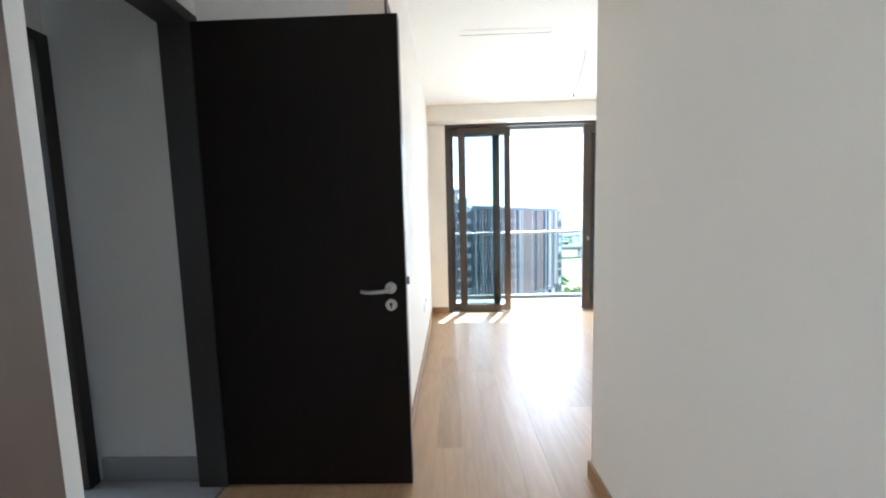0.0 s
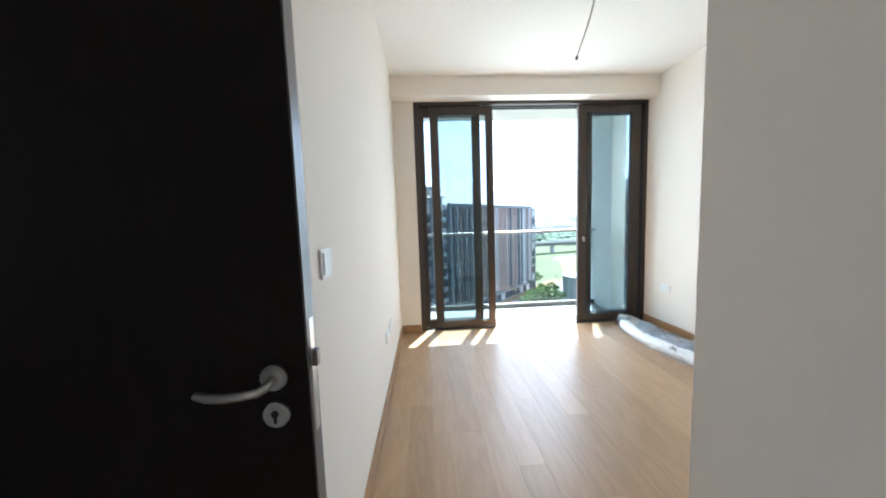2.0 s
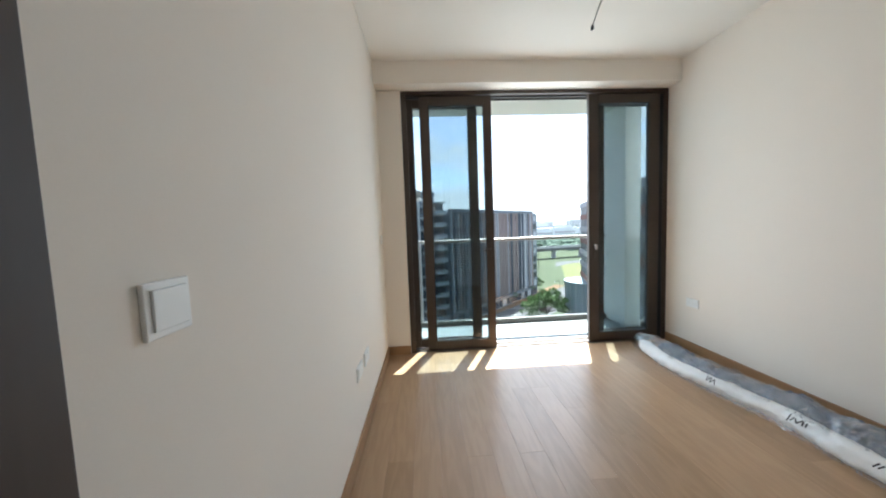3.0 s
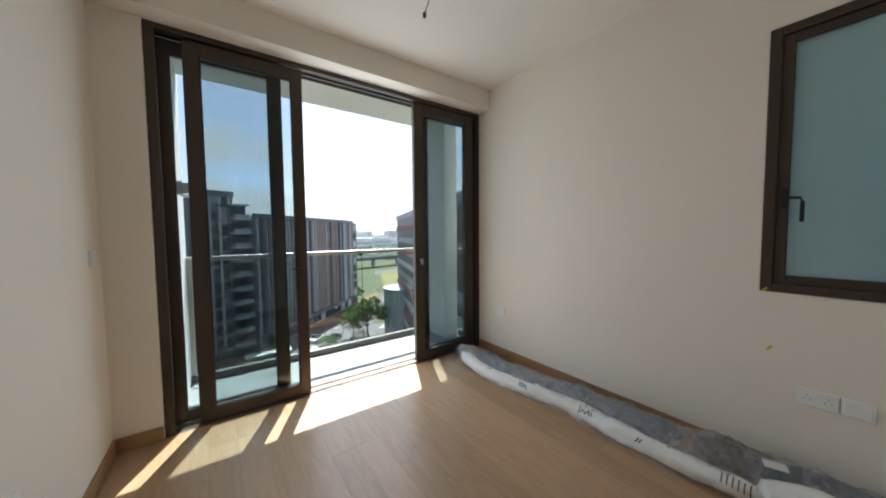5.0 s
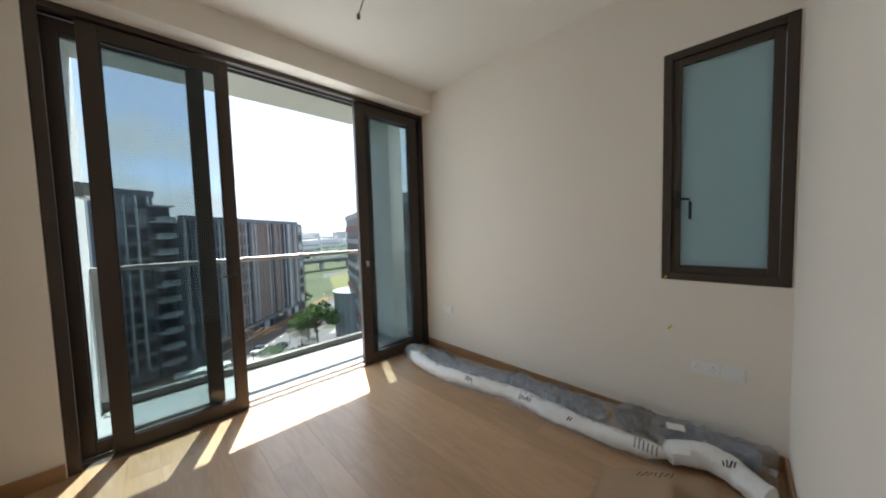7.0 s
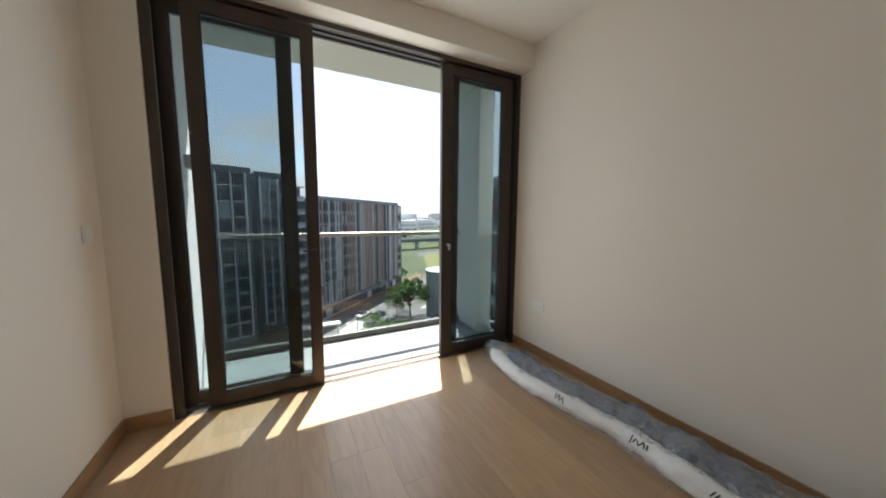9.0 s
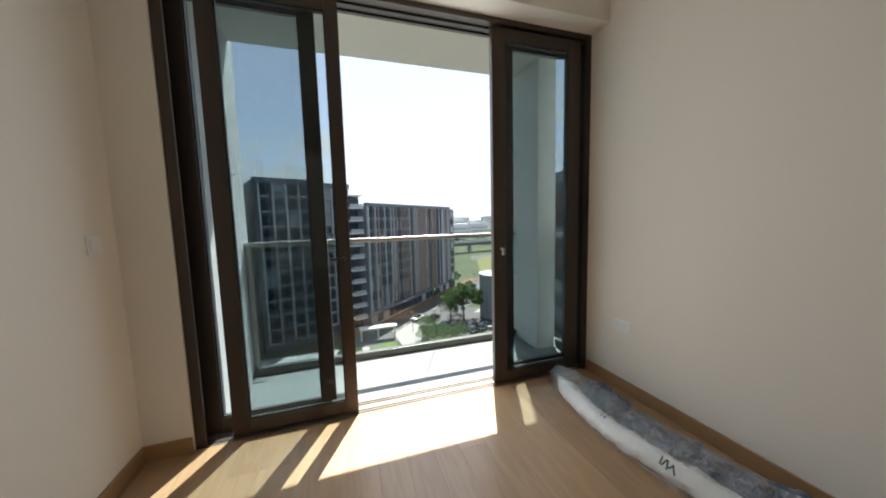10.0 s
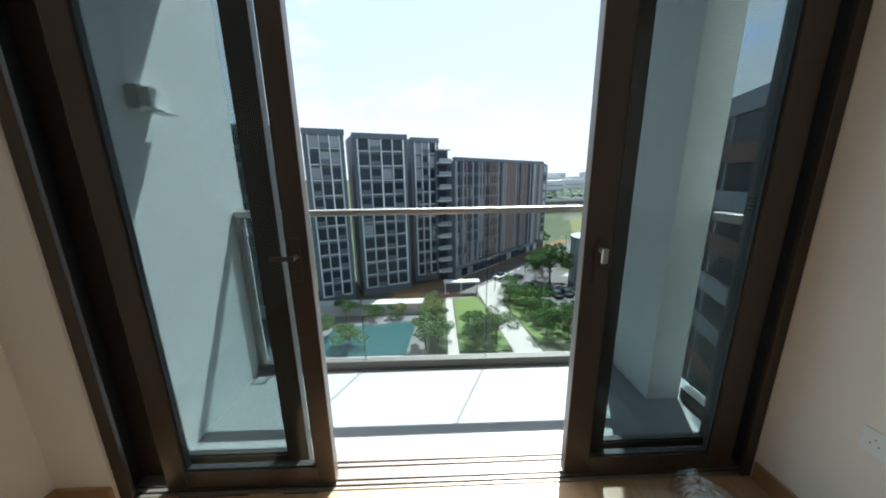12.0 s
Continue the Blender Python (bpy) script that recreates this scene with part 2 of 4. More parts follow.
def block(name, material, parent, x0, x1, y0, y1, z0, z1, bevel=0.0, label=""):
    bm = bmesh.new()
    box(bm, x0, x1, y0, y1, z0, z1, bevel)
    return part(name, bm, material, parent, label)


def structure(name, label, category, material, boxes, bevel=0.0):
    bm = bmesh.new()
    for b in boxes:
        box(bm, *b, bevel)
    return tagged(part(name, bm, material), label, category, kind="structure")


def holder(name, label, category, at=(0, 0, 0), group="", kind=""):
    e = new(name)
    e.location = at
    return tagged(e, label, category, group, kind)


# ---- structure ----
XL, XR, YW, YS = 0.065, 3.03, 4.68, 1.86     # bedroom: left and right wall, window wall, south wall
HB = 0.09                                    # skirting height

floor = structure("floor", "oak plank floor of the bedroom and foyer", "floor", M_GAP, [(-0.95, 3.25, -2.6, 4.70, -0.20, -0.014)])
structure("wall_left", "cream painted bedroom wall with sockets and switches", "wall", M_WALL, [(-0.10, XL, 1.795, 4.95, 0, 3.0)])
structure("wall_window_side", "cream painted pier beside the sliding door", "wall", M_WALL, [(XL, 0.296, YW, 4.95, 0, 3.0)])
structure("wall_window_head", "cream painted bulkhead above the sliding door", "wall", M_WALL,
          [(XL, XR, YW, 4.95, 2.627, 3.0), (XL, XR, 4.53, YW, 2.629, CEIL)])
# right wall around the small window (opening y 1.87..2.42, z 0.985..2.36)
structure("wall_right", "cream painted bedroom wall with the small window", "wall", M_WALL,
          [(XR, XR + 0.18, YS - 0.15, 4.95, 0, 0.985), (XR, XR + 0.18, YS - 0.15, 4.95, 2.357, 3.0),
           (XR, XR + 0.18, 2.424, 4.95, 0.985, 2.357), (XR, XR + 0.18, YS - 0.15, 1.868, 0.985, 2.357)])
bm = bmesh.new()
for v in box(bm, 1.007, XR, -0.95, 1.78, 0, 3.0):
    if v.co.x > 2 and v.co.y > 1:
        v.co.y = YS
tagged(part("wall_south", bm, M_WALL), "white painted wall between bedroom and foyer", "wall", kind="structure")
structure("wall_behind_door", "white painted wall behind the dark door", "wall", M_HALLWALL, [(-1.62, -0.10, 1.795, 1.93, 0, 3.0)])
structure("wall_foyer_stub", "white painted foyer wall", "wall", M_HALLWALL, [(-0.92, -0.27, -2.6, 0.79, 0, 3.0)])
structure("wall_over_door", "white painted wall above the side doorway", "wall", M_HALLWALL, [(-0.92, -0.80, 0.79, 1.795, 2.235, 3.0)])
structure("ceiling", "white painted flat ceiling", "ceiling", M_CEIL, [(-4.2, XR + 0.18, -2.75, 4.95, CEIL, 3.02)])
# unseen space added behind the foyer; its right side stays open to admit light
structure("wall_back", "unseen end walls added behind the foyer, with an opening for light", "wall", M_HALLWALL,
          [(-0.27, 3.21, -2.75, -2.6, 0, 3.0), (XR, 3.21, -2.6, -0.95, 2.75, 3.0), (XR, 3.21, -2.6, -0.95, 0, 0.12)])
# never in view, added so that light bounces into the foyer
structure("floor_living", "unseen oak floor added behind the foyer to bounce light", "floor", M_OAK, [(1.0, XR, -2.6, -0.95, -0.014, 0.0)])

# unseen pier, added only to block direct sun from the frosted pane
structure("wall_sun_blocker", "unseen plain pier added to keep the sun off the small window", "wall", M_HALLWALL, [(XR + 0.18, XR + 0.95, 2.43, 2.62, -0.3, 3.0)])

# side hall and further room seen through the side doorway
structure("floor_side_hall", "grey stone tile floor of the side hall", "floor", M_GREYTILE, [(-1.62, -0.81, 0.2, 1.795, -0.2, 0.0)])
structure("wall_side_hall", "white painted wall with a second doorway", "wall", M_HALLWALL,
          [(-1.60, -1.485, 0.2, 0.86, 0, 3.0), (-1.60, -1.485, 0.86, 1.77, 2.17, 3.0)])
structure("wall_side_hall_near", "white painted side hall wall", "wall", M_HALLWALL, [(-1.62, -0.92, 0.1, 0.2, 0, 3.0)])
structure("floor_far_room", "pale oak floor of the far room", "floor", M_OAK, [(-4.2, -1.6202, -0.6, 3.6, -0.2, 0.0)])
structure("wall_far_room", "white painted walls of the far room", "wall", M_HALLWALL,
          [(-4.2, -1.68, 3.6, 3.75, 0, 3.0), (-4.2, -1.68, -0.75, -0.6, 0, 3.0), (-4.35, -4.2, -0.75, 3.75, 0, 0.9),
           (-4.35, -4.2, -0.75, 3.75, 2.4, 3.0), (-4.35, -4.2, -0.75, 1.3, 0.9, 2.4), (-1.68, -1.62, -0.6, 0.2, 0, 3), (-1.68, -1.62, 1.795, 3.6, 0, 3)])


def skirting(name, x0, x1, y0, y1, material, label="oak skirting board along the painted wall"):
    bm = bmesh.new()
    box(bm, x0, x1, y0, y1, 0.0, HB, 0.003)
    return tagged(part(name, bm, material), label, "skirting", kind="structure")


skirting("baseboard_left", XL, XL + 0.013, 1.926, YW, M_OAK_Y)
skirting("baseboard_pier", XL + 0.013, 0.294, YW - 0.013, YW, M_OAK_X)
skirting("baseboard_right", XR - 0.013, XR, YS + 0.013, YW, M_OAK_Y)
bm = bmesh.new()
for v in box(bm, 1.007, XR - 0.013, 1.781, 1.793, 0, HB):
    if v.co.x > 2:
        v.co.y += YS - 1.78
tagged(part("baseboard_south", bm, M_OAK_X), "oak skirting board along the painted wall", "skirting", kind="structure")
skirting("baseboard_foyer", 0.994, 1.007, -0.95, 1.793, M_OAK_Y)
structure("baseboard_side_hall", "grey stone tile skirting in the side hall", "skirting", M_GREYTILE, [(-1.47, -0.93, 1.783, 1.795, 0, 0.122)], 0.002)


# ---- sliding door ----
def leaf(name, x0, x1, y0, label, mids=0.105, lock=None):
    """One sliding leaf: two stiles, two rails, gasket lines and a tinted pane; lock is the width of the far stile."""
    d = 0.042
    e = holder(name, label, "sliding door", (x0, y0, 0), "sliding door leaves")
    w, h, z0, s = x1 - x0, 2.585, 0.018, mids
    r = w - (lock or mids)
    block("stile", M_BRONZE, e, 0, s, 0, d, z0, h, 0.003)
    block("stile", M_BRONZE, e, r, w, 0, d, z0, h, 0.003)
    block("bottom_rail", M_BRONZE, e, s, r, 0.001, d - 0.001, z0, z0 + 0.085, 0.003)
    block("top_rail", M_BRONZE, e, s, r, 0.001, d - 0.001, h - 0.085, h, 0.003)
    bm = bmesh.new()
    for a, b, c, f in ((s, s + 0.008, z0 + 0.085, h - 0.085), (r - 0.008, r, z0 + 0.085, h - 0.085),
                       (s + 0.008, r - 0.008, z0 + 0.085, z0 + 0.094), (s + 0.008, r - 0.008, h - 0.094, h - 0.085)):
        box(bm, a, b, 0.008, d - 0.008, c, f)
    part("gasket", bm, M_GASKET, e)
    bm = bmesh.new()
    box(bm, s + 0.003, r - 0.003, d / 2 - 0.003, d / 2 + 0.003, z0 + 0.088, h - 0.088)
    part("pane", bm, M_GLASS, e, "blue-grey tinted glass pane")
    return e


M_SILL = surface("satin_sill_metal", (0.24, 0.21, 0.18), 0.45, metal=0.5, vary=0.06, bump=0.02)


def frame_set():
    e = holder("window_1", "bronze aluminium frame of the balcony sliding door", "window frame", (0, 0, 0), kind="structure")
    for x0, x1, x2, x3 in ((0.298, 0.350, 0.298, 0.305), (2.985, 3.028, 3.021, 3.028)):
        block("frame_jamb", M_BRONZE, e, x0, x1, 4.690, 4.709, 0, 2.627, 0.003)
        block("jamb_channel", M_GASKET, e, x2, x3, 4.7092, 4.885, 0, 2.627)
    block("frame_head", M_BRONZE, e, 0.305, 3.02, 4.7092, 4.884, 2.597, 2.627, 0.003)
    block("head_face", M_BRONZE, e, 0.350, 2.985, 4.691, 4.709, 2.592, 2.627, 0.003)
    for y in (4.765, 4.835):
        block("head_track", M_GASKET, e, 0.306, 3.02, y, y + 0.014, 2.586, 2.597)
    block("frame_sill", M_SILL, e, 0.305, 3.02, 4.697, 4.888, -0.02, 0.004, 0.002)
    for y in (4.712, 4.737, 4.800, 4.826):
        block("sill_track", M_BRONZE, e, 0.306, 3.02, y, y + 0.004, 0.004, 0.010)
    return e


frame_set()
leaf_l = leaf("sliding_door_leaf", 0.476, 1.197, 4.715, "bronze framed sliding leaf with tinted glass, slid open", 0.088, 0.076)
leaf("sliding_door_leaf", 0.3065, 1.060, 4.787, "bronze framed sliding leaf behind the first, slid open", 0.095, 0.090)
leaf_r = leaf("sliding_door_leaf", 2.200, 2.952, 4.715, "bronze framed sliding leaf with a pull handle, slid open")


def leaf_handles():
    bm = bmesh.new()
    box(bm, 0.664, 0.692, -0.010, 0.0, 0.95, 1.11, 0.003)
    plate_l = part("handle_plate", bm, M_BRONZE, leaf_l)
    bm = bmesh.new()
    cyl(bm, (0.678, -0.008, 1.045), (0.678, -0.045, 1.045), 0.009, 14)
    box(bm, 0.600, 0.690, -0.055, -0.040, 1.037, 1.054, 0.004)
    part("lever_handle", bm, M_BRONZE, plate_l, "bronze lever turned level", False)
    bm = bmesh.new()
    box(bm, 0.042, 0.072, -0.008, 0.0, 0.91, 1.08, 0.003)
    plate_r = part("handle_plate", bm, M_BRONZE, leaf_r)
    bm = bmesh.new()
    cyl(bm, (0.057, -0.006, 1.045), (0.057, -0.036, 1.045), 0.009, 14)
    box(bm, 0.047, 0.070, -0.044, -0.033, 1.00, 1.055, 0.004)
    part("thumb_turn", bm, M_RAIL, plate_r, "satin steel thumb turn", False)


leaf("sliding_door_leaf", 2.285, 3.012, 4.787, "bronze framed sliding leaf stacked behind another, slid open", 0.118)

# ---- balcony ----
BF, YR = -0.03, 5.64
balcony_floor = structure("balcony_floor", "pale grey tiled balcony floor in sunlight", "balcony", M_BALC, [(0.2, 3.30, 4.885, 5.78, -0.30, BF - 0.006)])
structure("balcony_soffit", "white painted balcony ceiling slab", "balcony", M_BALCWALL, [(0.371, 2.929, 4.95, 5.65, 2.712, 3.05), (2.93, 3.124, 4.95, 5.229, 2.712, 3.05)])
structure("balcony_wall_left", "white painted balcony side wall", "wall", M_BALCWALL, [(0.13, 0.37, 4.95, 5.74, -0.3, 6.0)])
structure("balcony_column", "white painted balcony corner column", "wall", M_BALCWALL, [(2.93, 3.125, 5.23, 5.755, -0.3, 6.0)])


M_SEAL = pane_glass("clear_sealant", (0.72, 0.74, 0.74))


def balustrade():
    e = holder("balcony_railing", "glass balcony balustrade with a satin metal handrail", "railing", (0, YR, BF))
    bm = bmesh.new()
    box(bm, 0.372, 2.928, -0.03, 0.03, 1.108, 1.148, 0.008)
    part("handrail", bm, M_RAIL, e)
    block("base_channel", M_GREYMETAL, e, 0.372, 2.928, -0.03, 0.03, 0.0, 0.062, 0.004)
    xs = [0.42, 1.13, 2.0, 2.915]
    for x in xs[1:-1]:
        block("glass_joint", M_SEAL, e, x - 0.005, x + 0.005, -0.006, 0.006, 0.0625, 1.107, 0.0, "clear sealant strip between two panels")
    for a, b in zip(xs, xs[1:]):
        bm = bmesh.new()
        box(bm, a + 0.0055, b - 0.0055, -0.006, 0.006, 0.06, 1.11)
        part("glass_panel", bm, M_RAILGLASS, e)
    block("end_post", M_RAIL, e, 0.374, 0.412, -0.02, 0.02, 0.063, 1.107, 0.003)
    return e


balustrade()


def side_balustrade():
    e = holder("balcony_side_railing", "short glass side railing beside the column", "railing", (3.16, 4.95, BF))
    block("handrail", M_RAIL, e, -0.03, 0.03, 0.0, 0.278, 1.092, 1.142, 0.008)
    block("base_channel", M_GREYMETAL, e, -0.03, 0.03, 0.0, 0.278, 0.0, 0.075, 0.004)
    block("glass_panel", M_RAILGLASS, e, -0.006, 0.006, 0.0, 0.278, 0.07, 1.105)


side_balustrade()

leaf_handles()

# ---- foyer door seen edge-on beside the path ----
M_EDGE = surface("door_lipping", (0.085, 0.075, 0.070), 0.35, vary=0.08, scale=3, fine=120)
M_DARKSTEEL = surface("dull_steel", (0.20, 0.19, 0.18), 0.35, metal=0.9, vary=0.06)
M_BROWNTRIM = oak("brown_trim", (0.035, 0.024, 0.020), (0.060, 0.044, 0.038), 0.5, 0.0, axis=2)
M_BROWNDOOR = oak("brown_veneer", (0.085, 0.060, 0.045), (0.13, 0.095, 0.075), 0.5, 0.0, axis=2)


def tube(bm, pts, radii, seg=12, squash=1.0):
    """A closed tube along a line of points, with a radius at each."""
    pts = [Vector(p) for p in pts]
    rings = []
    for i, p in enumerate(pts):
        d = (pts[min(i + 1, len(pts) - 1)] - pts[max(i - 1, 0)]).normalized()
        up = Vector((0, 0, 1)) if abs(d.z) < 0.9 else Vector((0, 1, 0))
        a = d.cross(up).normalized()
        b = a.cross(d).normalized()
        r = radii[i]
        rings.append([bm.verts.new(p + a * (r * math.cos(k * 2 * math.pi / seg)) + b * (r * squash * math.sin(k * 2 * math.pi / seg))) for k in range(seg)])
    for r0, r1 in zip(rings, rings[1:]):
        for k in range(seg):
            bm.faces.new((r0[k], r0[(k + 1) % seg], r1[(k + 1) % seg], r1[k]))
    bm.faces.new(rings[0])
    bm.faces.new(rings[-1])
    return rings


def foyer_door():
    e = holder("door_2", "brown veneered door folded back against the foyer wall", "door", (-0.2695, -0.15, 0.01))
    block("leaf", M_BROWNDOOR, e, 0.001, 0.02, 0, 0.904, 0, 2.18, 0.002)


foyer_door()


def far_door():
    e = holder("door_3", "dark veneered door standing half open in the far room", "door", (-1.64, 0.90, 0.01))
    block("leaf", M_WENGE, e, -0.045, 0, 0, 0.82, 0, 2.18, 0.002)
    e.rotation_euler = (0, 0, radians(48))


far_door()

# ---- dark door ----
def dark_door():
    e = holder("door_1", "dark veneered door standing open against the wall", "door", (-0.790, 1.790, 0.01))
    block("leaf", M_WENGE, e, 0, 0.916, -0.045, 0, 0, 2.18, 0.002)
    block("edge_band", M_EDGE, e, 0.916, 0.92, -0.044, -0.001, 0.001, 2.179, 0.0, "grey-brown lipping on the lock edge")
    for z, nm in ((0.973, "rose"), (0.893, "escutcheon")):
        bm = bmesh.new()
        cyl(bm, (0.848, -0.045, z), (0.848, -0.052, z), 0.027, 32)
        cyl(bm, (0.848, -0.052, z), (0.848, -0.056, z), 0.025, 32, 0.022)
        ob = part(nm, bm, M_STEEL, e, "round brushed steel plate", True)
        if nm == "rose":
            rose = ob
    bm = bmesh.new()
    cyl(bm, (0.848, -0.0562, 0.898), (0.848, -0.058, 0.898), 0.008, 16)
    box(bm, 0.845, 0.851, -0.058, -0.0562, 0.878, 0.896)
    part("keyhole", bm, M_GASKET, ob)
    # lever: neck, then a gently curved grip
    bm = bmesh.new()
    pts = [(0.848, -0.054, 0.973), (0.848, -0.088, 0.971), (0.840, -0.099, 0.969), (0.815, -0.103, 0.967),
           (0.780, -0.102, 0.964), (0.745, -0.098, 0.964), (0.722, -0.092, 0.967)]
    tube(bm, pts, [0.009, 0.009, 0.009, 0.0095, 0.0095, 0.009, 0.008], 14)
    part("lever_handle", bm, M_STEEL, rose, "curved brushed steel lever", True)
    # lock plate on the edge
    lock = block("lock_plate", M_STEEL, e, 0.92, 0.9215, -0.034, -0.011, 0.84, 1.09, 0.0, "steel lock plate")
    block("latch", M_DARKSTEEL, lock, 0.9215, 0.933, -0.031, -0.014, 0.985, 1.02, 0.002)
    block("bolt", M_DARKSTEEL, lock, 0.9215, 0.9165, -0.027, -0.018, 0.895, 0.93)
    return e


dark_door()


def door_frame(name, x0, x1, y0, y1, label, w=0.075, h=2.235, lip=0.012):
    e = holder(name, label, "door frame", (0, 0, 0), kind="structure")
    block("jamb", M_DOORFRAME, e, x0 - lip, x1 + lip, y1 - w, y1, 0, h, 0.003)
    block("jamb", M_DOORFRAME, e, x0 - lip, x1 + lip, y0, y0 + w, 0, h, 0.003)
    block("head", M_DOORFRAME, e, x0 - lip, x1 + lip, y0 + w, y1 - w, h - w, h, 0.003)
    return e


door_frame("door_frame_1", -0.92, -0.80, 0.80, 1.790, "dark veneered frame of the side doorway", 0.05)
door_frame("door_frame_2", -1.60, -1.485, 0.862, 1.775, "dark veneered frame of the second doorway", 0.048, 2.17)
structure("trim_wall_end", "dark brown timber trim on the end of the bedroom wall", "trim", M_BROWNTRIM, [(XL + 0.0005, XL + 0.012, 1.80, 1.925, 0.0, 2.30)], 0.002)

# ---- small window ----
def small_window():
    e = holder("window_2", "bronze framed narrow casement with frosted glass", "window", (XR, 0, 0), kind="structure")
    y0, y1, z0, z1, w = 1.870, 2.422, 0.987, 2.355, 0.045
    block("window_frame", M_BRONZE, e, -0.006, 0.09, y0, y0 + w, z0, z1, 0.003)
    block("window_frame", M_BRONZE, e, -0.006, 0.09, y1 - w, y1, z0, z1, 0.003)
    block("window_frame", M_BRONZE, e, -0.006, 0.09, y0 + w, y1 - w, z0, z0 + w, 0.003)
    block("window_frame", M_BRONZE, e, -0.006, 0.09, y0 + w, y1 - w, z1 - w, z1, 0.003)
    a, b, c, d, s = y0 + w + 0.002, y1 - w - 0.002, z0 + w + 0.002, z1 - w - 0.002, 0.042
    block("sash", M_BRONZE, e, 0.008, 0.06, a, a + s, c, d, 0.003)
    block("sash", M_BRONZE, e, 0.008, 0.06, b - s, b, c, d, 0.003)
    block("sash", M_BRONZE, e, 0.008, 0.06, a + s, b - s, c, c + s, 0.003)
    block("sash", M_BRONZE, e, 0.008, 0.06, a + s, b - s, d - s, d, 0.003)
    block("pane", M_FROST, e, 0.03, 0.036, a + s, b - s, c + s, d - s, 0, "frosted blue-green glass")


small_window()


def casement_handle(e):
    bm = bmesh.new()
    box(bm, -0.006, 0.008, 2.334, 2.358, 1.425, 1.530, 0.003)
    plate = part("handle_plate", bm, M_GASKET, e)
    bm = bmesh.new()
    cyl(bm, (-0.004, 2.346, 1.478), (-0.046, 2.346, 1.478), 0.009, 14)
    tube(bm, [(-0.042, 2.346, 1.478), (-0.046, 2.318, 1.478), (-0.046, 2.286, 1.474), (-0.046, 2.280, 1.455), (-0.046, 2.280, 1.355)], [0.008] * 5, 10)
    part("handle", bm, M_GASKET, plate, "black lever handle", True)


casement_handle(bpy.data.objects["window_2"])

# ---- switches and sockets ----
M_MARK = surface("dark_slot", (0.02, 0.02, 0.02), 0.6)
M_SLOT = surface("grey_shutter", (0.30, 0.29, 0.28), 0.5, vary=0.05, bump=0)
# darker copy of the white plastic, with shade put into its colour
M_SHADEPLASTIC = surface("shaded_plastic_edge", (0.62, 0.61, 0.59), 0.4, vary=0.02, bump=0)


def plate(name, label, category, y0, y1, z0, z1, x, side, rockers=1, holes=0, group=""):
    """A wall plate on a wall that faces along x; side is +1 if it faces +x."""
    e = holder(name, label, category, (x, (y0 + y1) / 2, (z0 + z1) / 2), group)
    w, h = (y1 - y0) / 2, (z1 - z0) / 2

    def slab(nm, a, b, c, d, p, q, material, bev=0.0, under=None):
        lo, hi = sorted((side * p, side * q))
        return block(nm, material, under or e, lo, hi, a, b, c, d, bev)

    face = slab("plate", -w, w, -h, h, 0.0, 0.009, M_WHITEPLASTIC, 0.002)
    if rockers:
        step = (2 * w - 0.02) / rockers
        for i in range(rockers):
            a = -w + 0.01 + i * step
            r = slab("rocker", a + 0.001, a + step - 0.001, -h + 0.012, h - 0.012, 0.009, 0.0135, M_WHITEPLASTIC, 0.0015, face)
    n = max(1, holes)
    for i in range(holes):
        cy = -w + (2 * i + 1) * w / n
        for dy, dz in ((0, 0.012), (-0.010, -0.006), (0.010, -0.006)):
            slab("pin_slot", cy + dy - 0.002, cy + dy + 0.002, dz - 0.003, dz + 0.003, 0.009, 0.0092, M_SLOT, 0.0, face)
        slab("socket_switch", cy - 0.028, cy - 0.018, 0.012, 0.028, 0.009, 0.0125, M_WHITEPLASTIC, 0.001, face)
    return e


plate("light_switch", "white square light switch on the cream wall", "light switch", 2.035, 2.125, 1.133, 1.223, XL, 1, 1, 0, "light switches")
plate("light_switch", "white square switch beside the balcony door", "light switch", 4.478, 4.566, 1.150, 1.236, XL, 1, 1, 0, "light switches")
plate("wall_socket", "white double wall socket low on the wall", "wall socket", 3.52, 3.665, 0.41, 0.495, XL, 1, 0, 2, "wall sockets")
plate("data_outlet", "white blank outlet plate beside a socket", "outlet", 3.31, 3.45, 0.41, 0.495, XL, 1, 1, 0, "outlets")
plate("wall_socket", "white double socket near the balcony door", "wall socket", 4.288, 4.423, 0.435, 0.517, XR, -1, 0, 2, "wall sockets")
plate("wall_socket", "white double socket under the small window", "wall socket", 2.133, 2.268, 0.430, 0.512, XR, -1, 0, 2, "wall sockets")
plate("data_outlet", "white blank outlet plate beside a socket", "outlet", 2.030, 2.129, 0.430, 0.512, XR, -1, 1, 0, "outlets")

M_TAPE = surface("yellow_tape", (0.62, 0.46, 0.03), 0.6, vary=0.1)


def tape(y, z, ln, wd, ang, x=XR - 0.0008):
    bm = bmesh.new()
    box(bm, -0.0005, 0.0005, -wd / 2, wd / 2, -ln / 2, ln / 2)
    o = part("tape_mark", bm, M_TAPE)
    o.matrix_world = pose(x, y, z, ang, 0, 0)
    tagged(o, "small strip of yellow tape stuck on", "tape", "tape marks")


tape(2.375, 0.681, 0.034, 0.012, 35)
tape(2.402, 0.997, 0.026, 0.010, 40, XR - 0.0075)

# ---- ceiling wire and slot ----
M_WIRE = surface("white_conduit", (0.62, 0.60, 0.56), 0.45, vary=0.04)


